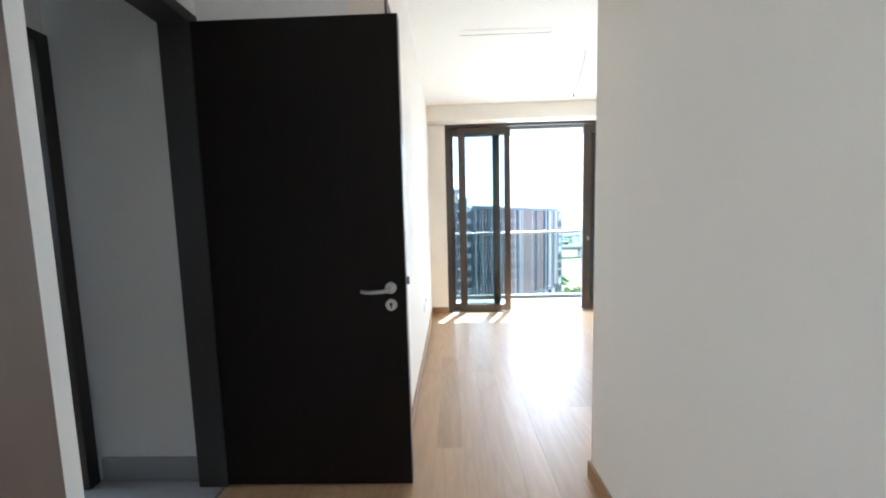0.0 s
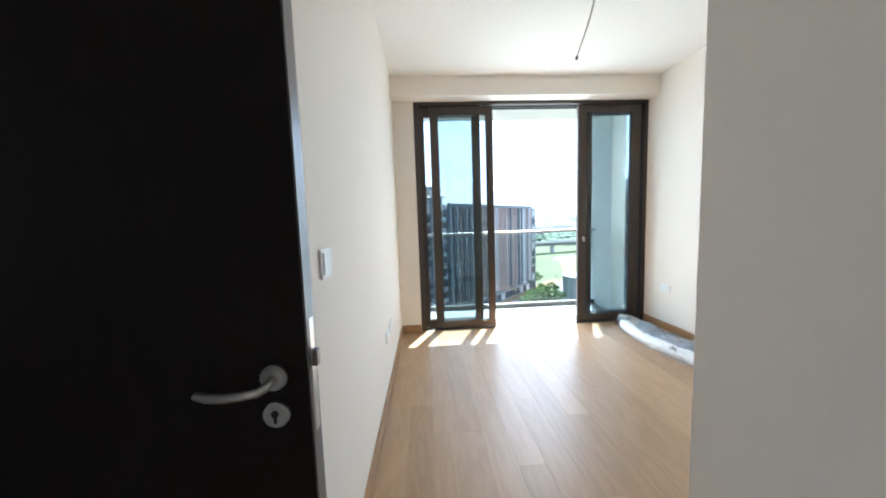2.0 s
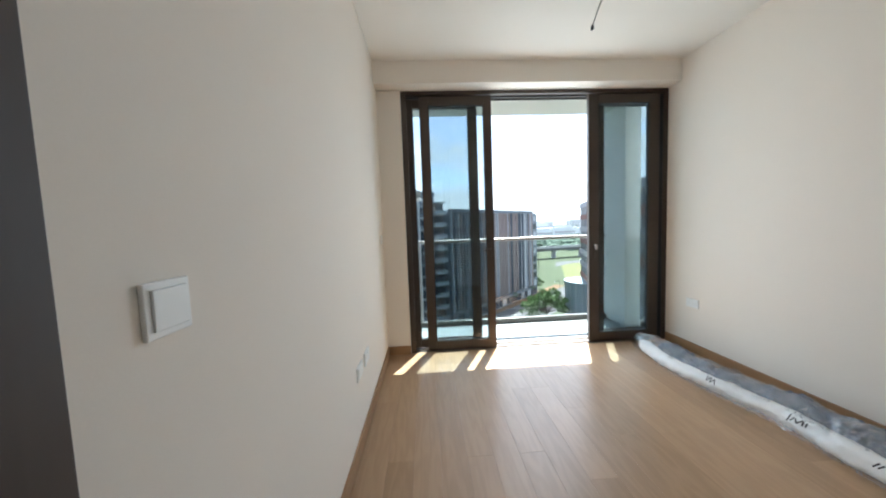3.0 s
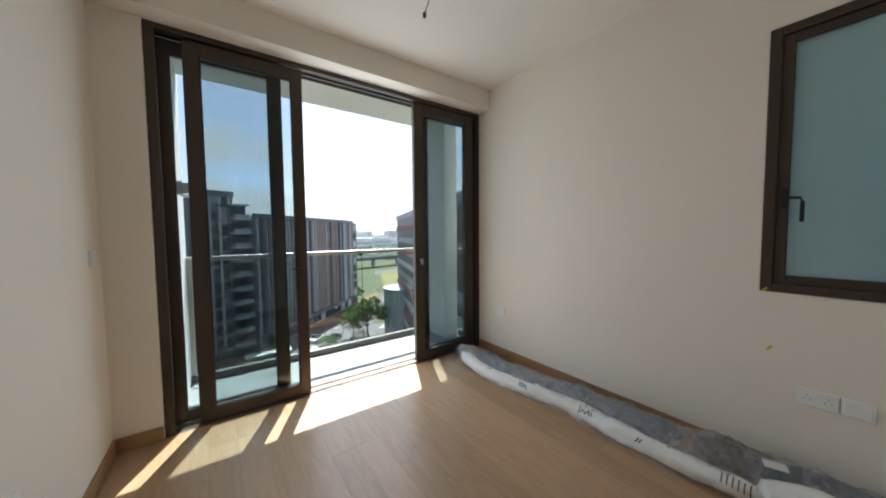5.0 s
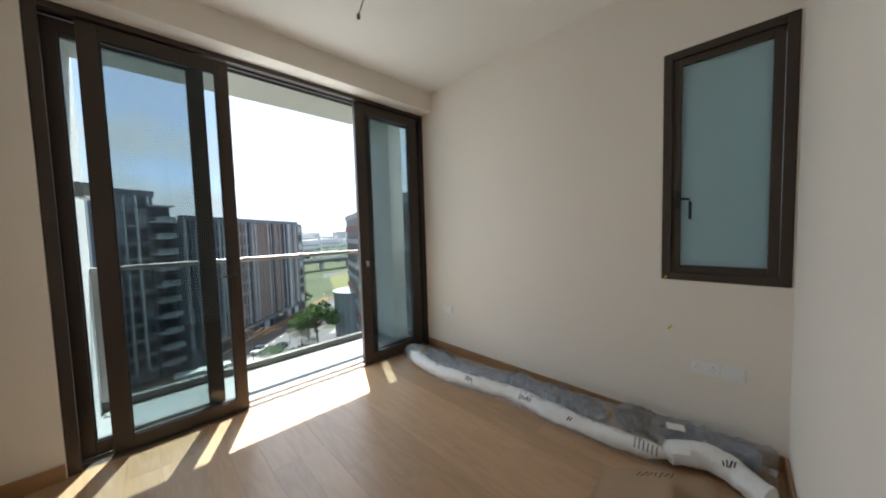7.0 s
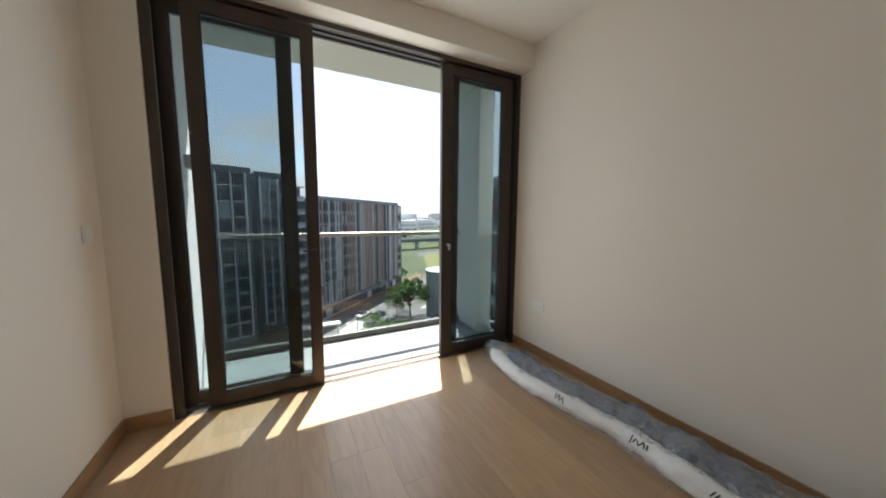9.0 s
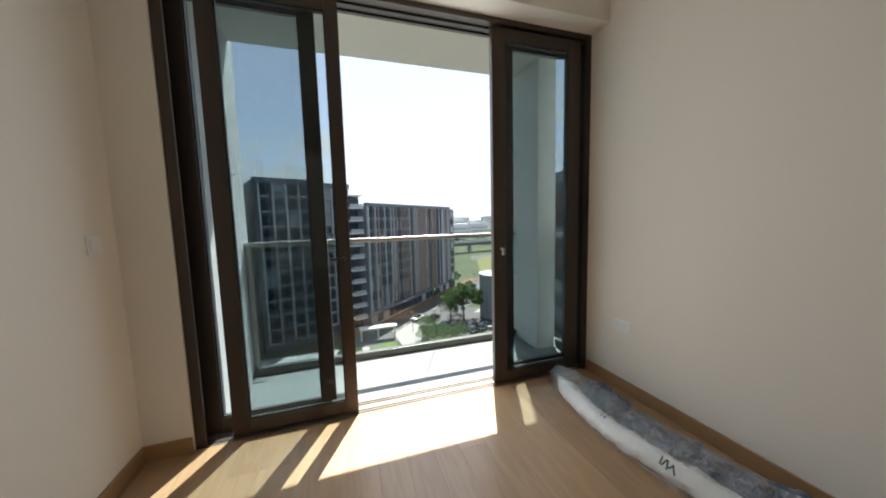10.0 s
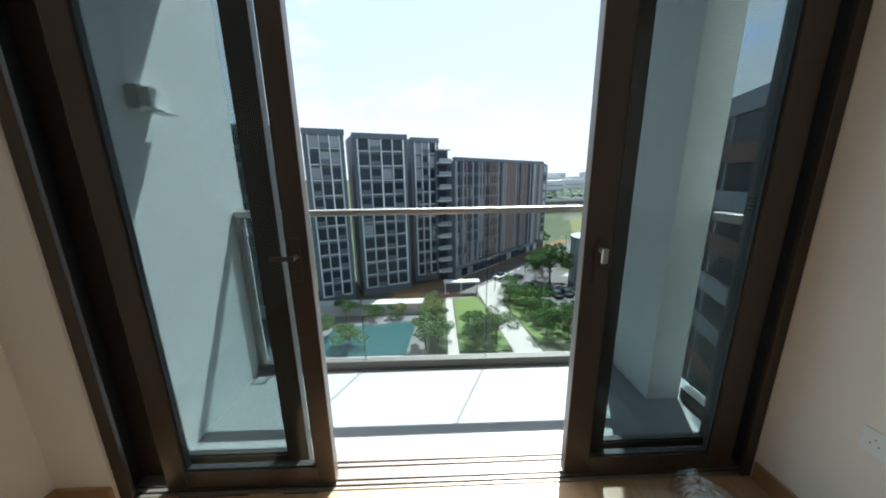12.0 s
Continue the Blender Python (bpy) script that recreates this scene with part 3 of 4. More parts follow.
def ceiling_wire():
    e = holder("ceiling_wire", "white conduit with a black connector hanging from the ceiling", "wire", (1.615, 3.33, CEIL))
    bm = bmesh.new()
    tube(bm, [(0, 0, 0.0), (0.002, 0.02, -0.06), (0.004, 0.07, -0.12), (0.000, 0.145, -0.205), (-0.004, 0.195, -0.25)], [0.0065] * 5, 10)
    part("conduit", bm, M_WIRE, e, "", True)
    bm = bmesh.new()
    tube(bm, [(-0.004, 0.195, -0.25), (-0.003, 0.220, -0.272), (-0.008, 0.232, -0.295)], [0.0028] * 3, 8)
    part("wire", bm, M_MARK, e, "bare dark wire end")
    bm = bmesh.new()
    box(bm, -0.015, -0.001, 0.227, 0.245, -0.319, -0.293, 0.002)
    part("connector", bm, M_MARK, e, "black terminal block")
    bm = bmesh.new()
    cyl(bm, (0, 0, 0), (0, 0, -0.004), 0.022, 20)
    part("ceiling_plate", bm, M_WHITEPLASTIC, e, "", True)


ceiling_wire()


def ceiling_slot():
    e = holder("ceiling_vent", "slim white access panel with a dark slot in the ceiling", "vent", (0.83, 3.0, CEIL))
    block("cover", M_CEIL, e, -0.375, 0.375, -0.03, 0.03, -0.004, 0.0, 0.001)
    block("slot", M_MARK, e, -0.37, 0.37, 0.0301, 0.035, -0.0042, 0.0)
    block("end_slot", M_MARK, e, 0.3701, 0.375, 0.005, 0.035, -0.0046, 0.0)


ceiling_slot()

# ---- wrapped bundle on the floor ----
M_FOAM = surface("white_foam_wrap", (0.84, 0.84, 0.83), 0.5, vary=0.08, scale=14, fine=90, bump=0.25)
M_NAVY = surface("navy_wrapped_fabric", (0.075, 0.100, 0.160), 0.3, vary=0.35, scale=9, fine=60, bump=0.3)
M_BROWNROLL = surface("brown_grey_roll", (0.075, 0.066, 0.062), 0.35, vary=0.35, scale=12, fine=60, bump=0.3)
M_CARD = surface("brown_cardboard", (0.40, 0.285, 0.185), 0.85, vary=0.10, scale=6, fine=70, bump=0.12)
M_INK = surface("black_ink", (0.012, 0.012, 0.014), 0.5)


def plastic_film():
    m, n, l, p = nodes_of("clear_plastic_film")
    n.remove(p)
    out = n["Material Output"]
    clear = n.new("ShaderNodeBsdfTransparent")
    clear.inputs["Color"].default_value = (0.97, 0.97, 0.975, 1)
    shine = n.new("ShaderNodeBsdfGlossy")
    shine.inputs["Roughness"].default_value = 0.06
    glint_white = n.new("ShaderNodeBsdfDiffuse")
    glint_white.inputs["Color"].default_value = (0.75, 0.77, 0.80, 1)
    co = n.new("ShaderNodeTexCoord")
    nz = n.new("ShaderNodeTexNoise")
    nz.inputs["Scale"].default_value = 22
    nz.inputs["Detail"].default_value = 5
    nz.inputs["Distortion"].default_value = 1.4
    l.new(co.outputs["Object"], nz.inputs["Vector"])
    bmp = n.new("ShaderNodeBump")
    bmp.inputs["Strength"].default_value = 0.7
    bmp.inputs["Distance"].default_value = 0.035
    l.new(nz.outputs["Fac"], bmp.inputs["Height"])
    l.new(bmp.outputs["Normal"], shine.inputs["Normal"])
    edge = n.new("ShaderNodeLayerWeight")
    edge.inputs["Blend"].default_value = 0.5
    l.new(bmp.outputs["Normal"], edge.inputs["Normal"])
    ma = n.new("ShaderNodeMath")
    ma.operation = 'MULTIPLY_ADD'
    ma.inputs[1].default_value = 0.75
    ma.inputs[2].default_value = 0.16
    graze = n.new("ShaderNodeMath")
    graze.operation = 'POWER'
    graze.inputs[1].default_value = 3.0
    l.new(edge.outputs["Facing"], graze.inputs[0])
    l.new(graze.outputs[0], ma.inputs[0])
    # whitish crease lines, with the film's highlights painted in as diffuse white
    crease = n.new("ShaderNodeTexNoise")
    crease.inputs["Scale"].default_value = 10
    crease.inputs["Detail"].default_value = 6
    crease.inputs["Distortion"].default_value = 2.2
    l.new(co.outputs["Object"], crease.inputs["Vector"])
    away = n.new("ShaderNodeMath")
    away.operation = 'SUBTRACT'
    away.inputs[1].default_value = 0.5
    l.new(crease.outputs["Fac"], away.inputs[0])
    ridge = n.new("ShaderNodeMath")
    ridge.operation = 'ABSOLUTE'
    l.new(away.outputs[0], ridge.inputs[0])
    thin = n.new("ShaderNodeMapRange")
    thin.inputs["From Min"].default_value = 0.0
    thin.inputs["From Max"].default_value = 0.022
    thin.inputs["To Min"].default_value = 0.75
    thin.inputs["To Max"].default_value = 0.0
    l.new(ridge.outputs[0], thin.inputs["Value"])
    m1 = n.new("ShaderNodeMixShader")
    l.new(thin.outputs["Result"], m1.inputs["Fac"])
    l.new(clear.outputs["BSDF"], m1.inputs[1])
    l.new(glint_white.outputs["BSDF"], m1.inputs[2])
    m2 = n.new("ShaderNodeMixShader")
    l.new(ma.outputs[0], m2.inputs["Fac"])
    l.new(m1.outputs["Shader"], m2.inputs[1])
    l.new(shine.outputs["BSDF"], m2.inputs[2])
    l.new(m2.outputs["Shader"], out.inputs["Surface"])
    return m


M_FILM = plastic_film()


def smooth_line(pts, n):
    """n points along a Catmull-Rom line through pts."""
    pts = [Vector(p) for p in pts]
    pts = [2 * pts[0] - pts[1]] + pts + [2 * pts[-1] - pts[-2]]
    out = []
    m = len(pts) - 3
    for i in range(n):
        f = i / (n - 1) * m
        k = min(int(f), m - 1)
        t = f - k
        a, b, c, d = pts[k:k + 4]
        out.append(0.5 * ((2 * b) + (c - a) * t + (2 * a - 5 * b + 4 * c - d) * t * t + (3 * b - a - 3 * c + d) * t * t * t))
    return out


def lumpy_roll(bm, ctrl, radius, n, seg, amp, freq, seed, squash=0.85, crease=1.0):
    """A soft roll: its radius and outline swell and crease along its length."""
    line = smooth_line(ctrl, n)
    rad = []
    for i, p in enumerate(line):
        end = min(1.0, 0.35 + 3.0 * min(i, n - 1 - i) / n * 4)
        rad.append(radius * end * (1 + amp * noise.noise(Vector((p.y * freq, seed, 0)))))
    rings = tube(bm, line, rad, seg, squash)
    for i, ring in enumerate(rings):
        c = line[i]
        for k, v in enumerate(ring):
            q = Vector((v.co.x * 22, v.co.y * 13, v.co.z * 22 + seed))
            v.co += (v.co - c) * crease * (0.26 * noise.noise(q) + 0.20 * noise.noise(q * 2.3) + 0.10 * noise.noise(q * 5.1))
            v.co.z = max(v.co.z, 0.003)


def ink_strokes(e, cx, cy, cz, ang, strokes, seed, wd=0.0065):
    """A few short ink bars in place of handwriting, on a surface that slopes to the room."""
    r = random.Random(seed)
    bm = bmesh.new()
    for i in range(strokes):
        u = (i - strokes / 2) * 0.016
        ln = r.uniform(0.022, 0.046)
        m = Matrix.Translation((cx, cy, cz)) @ Matrix.Rotation(radians(ang), 4, 'Z') @ Matrix.Rotation(radians(-52), 4, 'Y') @ Matrix.Translation((0, u, 0)) @ Matrix.Rotation(r.uniform(-0.7, 0.7), 4, 'Z')
        bmesh.ops.create_cube(bm, size=1, matrix=m @ Matrix.Diagonal((ln, wd, 0.0015, 1)))
    part("ink_mark", bm, M_INK, e, "black ink strokes")


def bundle():
    e = holder("wrapped_bundle", "long plastic-wrapped bundle of white foam and navy rolls along the wall", "bundle", (0, 0, 0))
    foam_line = [(2.66, 4.55, 0.055), (2.585, 4.30, 0.055), (2.552, 4.05, 0.055), (2.572, 3.80, 0.055), (2.612, 3.58, 0.053), (2.665, 3.33, 0.048),
                 (2.668, 3.20, 0.048), (2.640, 3.00, 0.055), (2.632, 2.75, 0.058), (2.645, 2.50, 0.06), (2.68, 2.32, 0.058)]
    bm = bmesh.new()
    lumpy_roll(bm, foam_line, 0.061, 170, 22, 0.30, 4.2, 3.1, 0.82, 0.55)
    part("foam_roll", bm, M_FOAM, e, "white foam-wrapped roll", True)
    bm = bmesh.new()
    lumpy_roll(bm, [(2.69, 2.345, 0.06), (2.735, 2.25, 0.075), (2.770, 2.15, 0.080), (2.745, 2.05, 0.068), (2.69, 1.98, 0.058), (2.655, 1.91, 0.055)], 0.070, 56, 20, 0.16, 6.0, 8.4, 0.85, 0.45)
    part("foam_end", bm, M_FOAM, e, "bent white foam end", True)
    bm = bmesh.new()
    lumpy_roll(bm, [(2.79, 4.44, 0.035), (2.745, 4.15, 0.045), (2.745, 3.85, 0.05), (2.80, 3.50, 0.058), (2.835, 3.20, 0.068), (2.82, 2.90, 0.076), (2.81, 2.68, 0.075)],
               0.074, 170, 24, 0.45, 6.0, 5.7, 0.8, 1.25)
    part("fabric_roll", bm, M_NAVY, e, "dark navy fabric roll", True)
    bm = bmesh.new()
    lumpy_roll(bm, [(2.755, 2.585, 0.090), (2.805, 2.545, 0.110), (2.855, 2.485, 0.105), (2.880, 2.41, 0.072)], 0.074, 44, 20, 0.2, 5.0, 1.9, 0.95, 0.7)
    part("fabric_knot", bm, M_BROWNROLL, e, "gathered brown-grey roll end", True)
    bm = bmesh.new()
    lumpy_roll(bm, [(2.87, 2.46, 0.06), (2.91, 2.30, 0.07), (2.935, 2.12, 0.072), (2.945, 1.96, 0.066)], 0.074, 52, 20, 0.10, 4.0, 9.2, 0.9, 0.3)
    part("fabric_end", bm, M_NAVY, e, "smooth navy roll end", True)
    # loose film draped over the rolls: high over the fabric, lapping down over the foam, with sharp folds
    def film(y_from, y_to, ny, mid, half, crest, seed):
        bm = bmesh.new()
        nx = 30
        grid = []
        for i in range(ny):
            f = i / (ny - 1)
            y = y_from + f * (y_to - y_from)
            c = mid(y)
            w = half(y) * (1 + 0.12 * noise.noise(Vector((y * 6, seed, 1))))
            row = []
            for k in range(nx):
                u = k / (nx - 1) * 2 - 1
                x = c + u * w
                q = Vector((x * 9 + y * 5, y * 8, seed))
                fold = abs(noise.noise(q)) ** 0.7
                fine = abs(noise.noise(q * 2.7 + Vector((3, 1, 0))))
                z = crest(y) * (1 - abs(u) ** 3.0) + (1 - u * u) * (0.046 * fold + 0.030 * fine) + 0.008 * fine
                row.append(bm.verts.new((min(x, 3.012), y, max(0.004, z))))
            grid.append(row)
        for a, b in zip(grid, grid[1:]):
            for k in range(nx - 1):
                bm.faces.new((a[k], a[k + 1], b[k + 1], b[k]))
        return bm

    def along(pairs):
        def value(y):
            for (y0, v0), (y1, v1) in zip(pairs, pairs[1:]):
                if y >= y1:
                    t = max(0.0, min(1.0, (y0 - y) / (y0 - y1)))
                    return v0 + (v1 - v0) * t
            return pairs[-1][1]
        return value

    bm = film(4.66, 2.34, 190, along([(4.66, 2.70), (4.35, 2.70), (4.05, 2.66), (3.7, 2.70), (3.3, 2.77), (2.9, 2.755), (2.34, 2.78)]),
              along([(4.66, 0.07), (4.5, 0.14), (4.0, 0.17), (3.3, 0.17), (2.7, 0.185), (2.34, 0.16)]),
              along([(4.66, 0.075), (4.5, 0.105), (4.0, 0.112), (3.4, 0.120), (2.8, 0.145), (2.62, 0.150), (2.55, 0.190), (2.47, 0.185), (2.38, 0.135), (2.34, 0.125)]), 7.0)
    part("plastic_film", bm, M_FILM, e, "crumpled clear plastic film")
    bm = film(2.42, 1.90, 44, along([(2.42, 2.86), (1.90, 2.915)]), along([(2.42, 0.12), (1.90, 0.095)]), along([(2.42, 0.145), (1.90, 0.135)]), 2.5)
    part("plastic_film", bm, M_FILM, e, "crumpled clear plastic film")
    for (x, y, z, a, s, sd) in ((2.535, 4.03, 0.098, 8, 3, 1), (2.545, 3.66, 0.100, -5, 5, 2), (2.600, 3.17, 0.096, 5, 6, 3), (2.575, 2.83, 0.098, 5, 2, 4), (2.700, 2.08, 0.125, 30, 4, 7)):
        ink_strokes(e, x, y, z, a, s, sd)
    bm = bmesh.new()
    for i in range(6):
        m = Matrix.Translation((2.598 + 0.001 * i, 2.355 + 0.021 * i, 0.103)) @ Matrix.Rotation(radians(4), 4, 'Z') @ Matrix.Rotation(radians(-48), 4, 'Y')
        bmesh.ops.create_cube(bm, size=1, matrix=m @ Matrix.Diagonal((0.05, 0.0045, 0.0015, 1)))
    part("ink_mark", bm, M_INK, e, "row of short printed bars")
    for x, y, z, tilt in ((2.80, 2.305, 0.168, -6), (2.655, 2.262, 0.132, -30)):
        bm = bmesh.new()
        m = Matrix.Translation((x, y, z)) @ Matrix.Rotation(radians(tilt), 4, 'Y') @ Matrix.Rotation(radians(18), 4, 'Z')
        bmesh.ops.create_cube(bm, size=1, matrix=m @ Matrix.Diagonal((0.055, 0.085, 0.0015, 1)))
        part("paper_label", bm, M_WHITEPLASTIC, e, "small white paper label")


bundle()


def cardboard():
    e = holder("cardboard_carton", "flattened brown cardboard carton lying on the floor", "carton", (0.055, 0.045, 0))

    def sheet(nm, pts, z0, z1):
        bm = bmesh.new()
        lo = [bm.verts.new((x, y, z0)) for x, y in pts]
        hi = [bm.verts.new((x, y, z1)) for x, y in pts]
        bm.faces.new(hi)
        bm.faces.new(lo[::-1])
        for i in range(len(pts)):
            k = (i + 1) % len(pts)
            bm.faces.new((lo[i], lo[k], hi[k], hi[i]))
        bmesh.ops.bevel(bm, geom=[x for x in bm.edges if abs(x.verts[0].co.z - x.verts[1].co.z) > 0.001], offset=0.015, segments=3, affect='EDGES')
        return part(nm, bm, M_CARD, e)

    sheet("lower_flap", [(2.40, 2.34), (2.62, 2.10), (2.26, 2.02), (2.04, 2.26)], 0.001, 0.03)
    sheet("body", [(2.24, 2.47), (2.455, 2.235), (2.06, 2.15), (1.82, 2.46)], 0.0305, 0.092)
    sheet("top_flap", [(2.245, 2.472), (2.46, 2.237), (2.20, 2.18), (2.00, 2.45)], 0.0925, 0.097)
    bm = bmesh.new()
    r = random.Random(9)
    for i in range(7):
        m = Matrix.Translation((2.315 + 0.016 * i, 2.34 - 0.020 * i, 0.0978)) @ Matrix.Rotation(radians(-10 + r.uniform(-12, 12)), 4, 'Z')
        bmesh.ops.create_cube(bm, size=1, matrix=m @ Matrix.Diagonal((r.uniform(0.03, 0.06), 0.004, 0.001, 1)))
    part("ink_mark", bm, M_INK, e, "dark handwritten strokes")


cardboard()

# ---- balcony fittings ----
def balcony_lamp():
    e = holder("wall_lamp", "small white wall lamp on the balcony wall", "wall lamp", (0.37, 5.12, 1.66))
    block("back_box", M_SHADEPLASTIC, e, 0.0, 0.05, -0.055, 0.055, -0.045, 0.055, 0.006)
    bm = bmesh.new()
    box(bm, 0.05, 0.085, -0.045, 0.055, -0.035, 0.045, 0.006)
    part("hood", bm, M_WHITEPLASTIC, e)
    block("lip", M_WHITEPLASTIC, e, 0.03, 0.11, -0.02, 0.085, -0.052, -0.045, 0.002)


balcony_lamp()


def floor_drain():
    e = holder("floor_drain", "square metal floor drain set in the balcony floor", "drain", (0.43, 5.53, BF - 0.006))
    block("grate", M_BALC, e, -0.035, 0.035, -0.035, 0.035, 0.0, 0.004, 0.0)
    for a, b, c, d in ((-0.045, 0.045, -0.045, -0.0352), (-0.045, 0.045, 0.0352, 0.045), (-0.045, -0.0352, -0.035, 0.035), (0.0352, 0.045, -0.035, 0.035)):
        block("rim", M_GREYMETAL, e, a, b, c, d, 0.0, 0.005)


floor_drain()
# ---- outdoors: ground, roads, planting ----
def flat(name, label, category, material, pts, z, kind="structure"):
    """A level sheet with an outline of plan points, with a small thickness."""
    bm = bmesh.new()
    hi = [bm.verts.new((x, y, z)) for x, y in pts]
    lo = [bm.verts.new((x, y, z - 0.2)) for x, y in pts]
    bm.faces.new(hi)
    for i in range(len(pts)):
        k = (i + 1) % len(pts)
        bm.faces.new((lo[i], lo[k], hi[k], hi[i]))
    bmesh.ops.triangulate(bm, faces=[f for f in bm.faces if len(f.verts) > 4])
    return tagged(part(name, bm, material), label, category, kind=kind)


M_GROUND = surface("ground_scrub", (0.056, 0.067, 0.042), 0.95, vary=0.35, scale=0.04, fine=1.2, bump=0.0, spec=0.05)
M_LAWN = surface("lawn_grass", (0.074, 0.112, 0.042), 0.95, vary=0.25, scale=0.25, fine=4.0, bump=0.0, spec=0.05)
M_FIELD = surface("dry_field_grass", (0.105, 0.108, 0.052), 0.95, vary=0.2, scale=0.05, fine=1.0, bump=0.0, spec=0.05)
M_ROAD = surface("bleached_asphalt", (0.088, 0.088, 0.091), 0.9, vary=0.15, scale=0.2, fine=3.0, bump=0.0, spec=0.05)
M_PAVE = surface("pale_paving", (0.236, 0.233, 0.224), 0.85, vary=0.12, scale=0.3, fine=3.0, bump=0.0, spec=0.05)
M_LINE = surface("road_paint", (0.525, 0.525, 0.5), 0.8, vary=0.1, bump=0.0, spec=0.05)
M_EARTH = surface("red_earth", (0.131, 0.084, 0.052), 0.95, vary=0.2, scale=0.3, fine=2.0, bump=0.0, spec=0.05)
M_WATER = surface("pool_water", (0.021, 0.056, 0.06), 0.08, vary=0.15, scale=0.5, fine=2.0, bump=0.05)
M_DECK = surface("dark_deck", (0.105, 0.105, 0.108), 0.8, vary=0.15, scale=0.3, fine=2.0, bump=0.0, spec=0.05)
M_CONC = surface("concrete", (0.35, 0.35, 0.343), 0.9, vary=0.12, scale=0.2, fine=2.0, bump=0.0, spec=0.05)
M_LEAF = surface("tree_leaves", (0.07, 0.126, 0.042), 0.8, spec=0.1, vary=0.45, scale=0.4, fine=6.0, bump=0.0, island=0.8)
M_BARK = surface("tree_bark", (0.10, 0.075, 0.055), 0.9, vary=0.2, scale=2, fine=15)

bm = bmesh.new()
bmesh.ops.create_grid(bm, x_segments=8, y_segments=8, size=4500, matrix=Matrix.Translation((0, 0, GROUND)))
tagged(part("ground", bm, M_GROUND), "green scrub ground far below the balcony", "ground", kind="structure")
flat("lawn", "bright green lawn between two paths", "lawn", M_LAWN, [(5.3, 48), (5.6, 69), (10.5, 72), (12.0, 66), (13.5, 48)], GROUND + 0.06)
flat("lawn_bed", "green planted strip beside the road", "lawn", M_LAWN, [(18.5, 50), (16.5, 66), (20, 74), (27, 66), (26, 50)], GROUND + 0.06)
flat("pavement_path", "white narrow garden path", "path", M_PAVE, [(3.3, 46), (3.7, 70), (5.2, 70), (5.0, 46)], GROUND + 0.09)
flat("pavement_walk", "pale curving paved walk beside the lawn", "path", M_PAVE, [(13.8, 46), (12.2, 66), (11.5, 76), (17, 82), (19.5, 78), (16.2, 68), (18.4, 46)], GROUND + 0.09)
flat("road", "sun-bleached road along the apartment block", "road", M_ROAD, [(-2, 72.5), (24, 97), (60, 131), (120, 190), (131, 180), (70, 122), (36, 90), (22, 78), (8, 68)], GROUND + 0.05)
flat("road_crossing", "side road and car park in bright sun", "road", M_ROAD, [(22, 78.2), (36, 90.2), (62, 76), (60, 56), (34, 48), (27.2, 58), (25.5, 70)], GROUND + 0.052)
flat("pavement_plaza", "pale pavement between road and trees", "pavement", M_PAVE, [(36, 84), (48, 96), (66, 92), (60, 78)], GROUND + 0.12)
flat("earth_bank", "reddish earth bank below the apartment block", "ground", M_EARTH, [(-10, 75), (-4, 70.5), (24, 97.2), (60, 132), (56, 134), (20, 99), (8, 88)], GROUND + 0.08)
flat("field", "wide dry grass field beyond the road", "field", M_FIELD, [(58, 124), (90, 205), (170, 200), (190, 120), (90, 108)], GROUND + 0.06)
flat("road_field", "grey road curving beyond the field", "road", M_ROAD, [(80, 190), (90, 212), (130, 222), (230, 215), (230, 206), (130, 212), (96, 202)], GROUND + 0.1)
flat("pool_deck", "grey deck round the swimming pool", "deck", M_DECK, [(-30, 46), (-30, 61.5), (0.5, 61.5), (-0.8, 46)], GROUND + 0.4)
flat("water", "teal swimming pool water", "pool", M_WATER, [(-20, 47), (-17, 56.5), (-2.2, 58.6), (-3.4, 47)], GROUND + 0.44)
structure("podium_wall", "pale concrete podium edge below the towers", "wall", M_CONC, [(-40, -1.0, 62.0, 64.5, GROUND, GROUND + 2.6)])
structure("walkway_roof", "white flat roof over a covered walkway", "roof", M_LINE, [(3.4, 11.8, 72.6, 74.6, GROUND + 2.8, GROUND + 3.15), (3.6, 3.9, 73.4, 73.8, GROUND, GROUND + 2.8), (7.4, 7.7, 73.4, 73.8, GROUND, GROUND + 2.8), (11.2, 11.5, 73.4, 73.8, GROUND, GROUND + 2.8)])

# road markings
bm = bmesh.new()
for i in range(26):
    c = Vector((12 + i * 2.9, 78 + i * 2.8, GROUND + 0.075))
    u = Vector((0.72, 0.69, 0))
    w = Vector((-0.69, 0.72, 0))
    bm.faces.new([bm.verts.new(c + u * a + w * b) for a, b in ((-0.8, -0.1), (0.8, -0.1), (0.8, 0.1), (-0.8, 0.1))])
for i in range(9):
    for k in range(2):
        c = Vector((28.5 + i * 2.4, 63.5 + i * 0.9 - 9 * k, GROUND + 0.075))
        bm.faces.new([bm.verts.new(c + Vector(p)) for p in ((-0.08, -2.4, 0), (0.08, -2.4, 0), (0.08, 2.4, 0), (-0.08, 2.4, 0))])
tagged(part("road_markings", bm, M_LINE), "white painted road and parking lines", "road marking", kind="stuff")


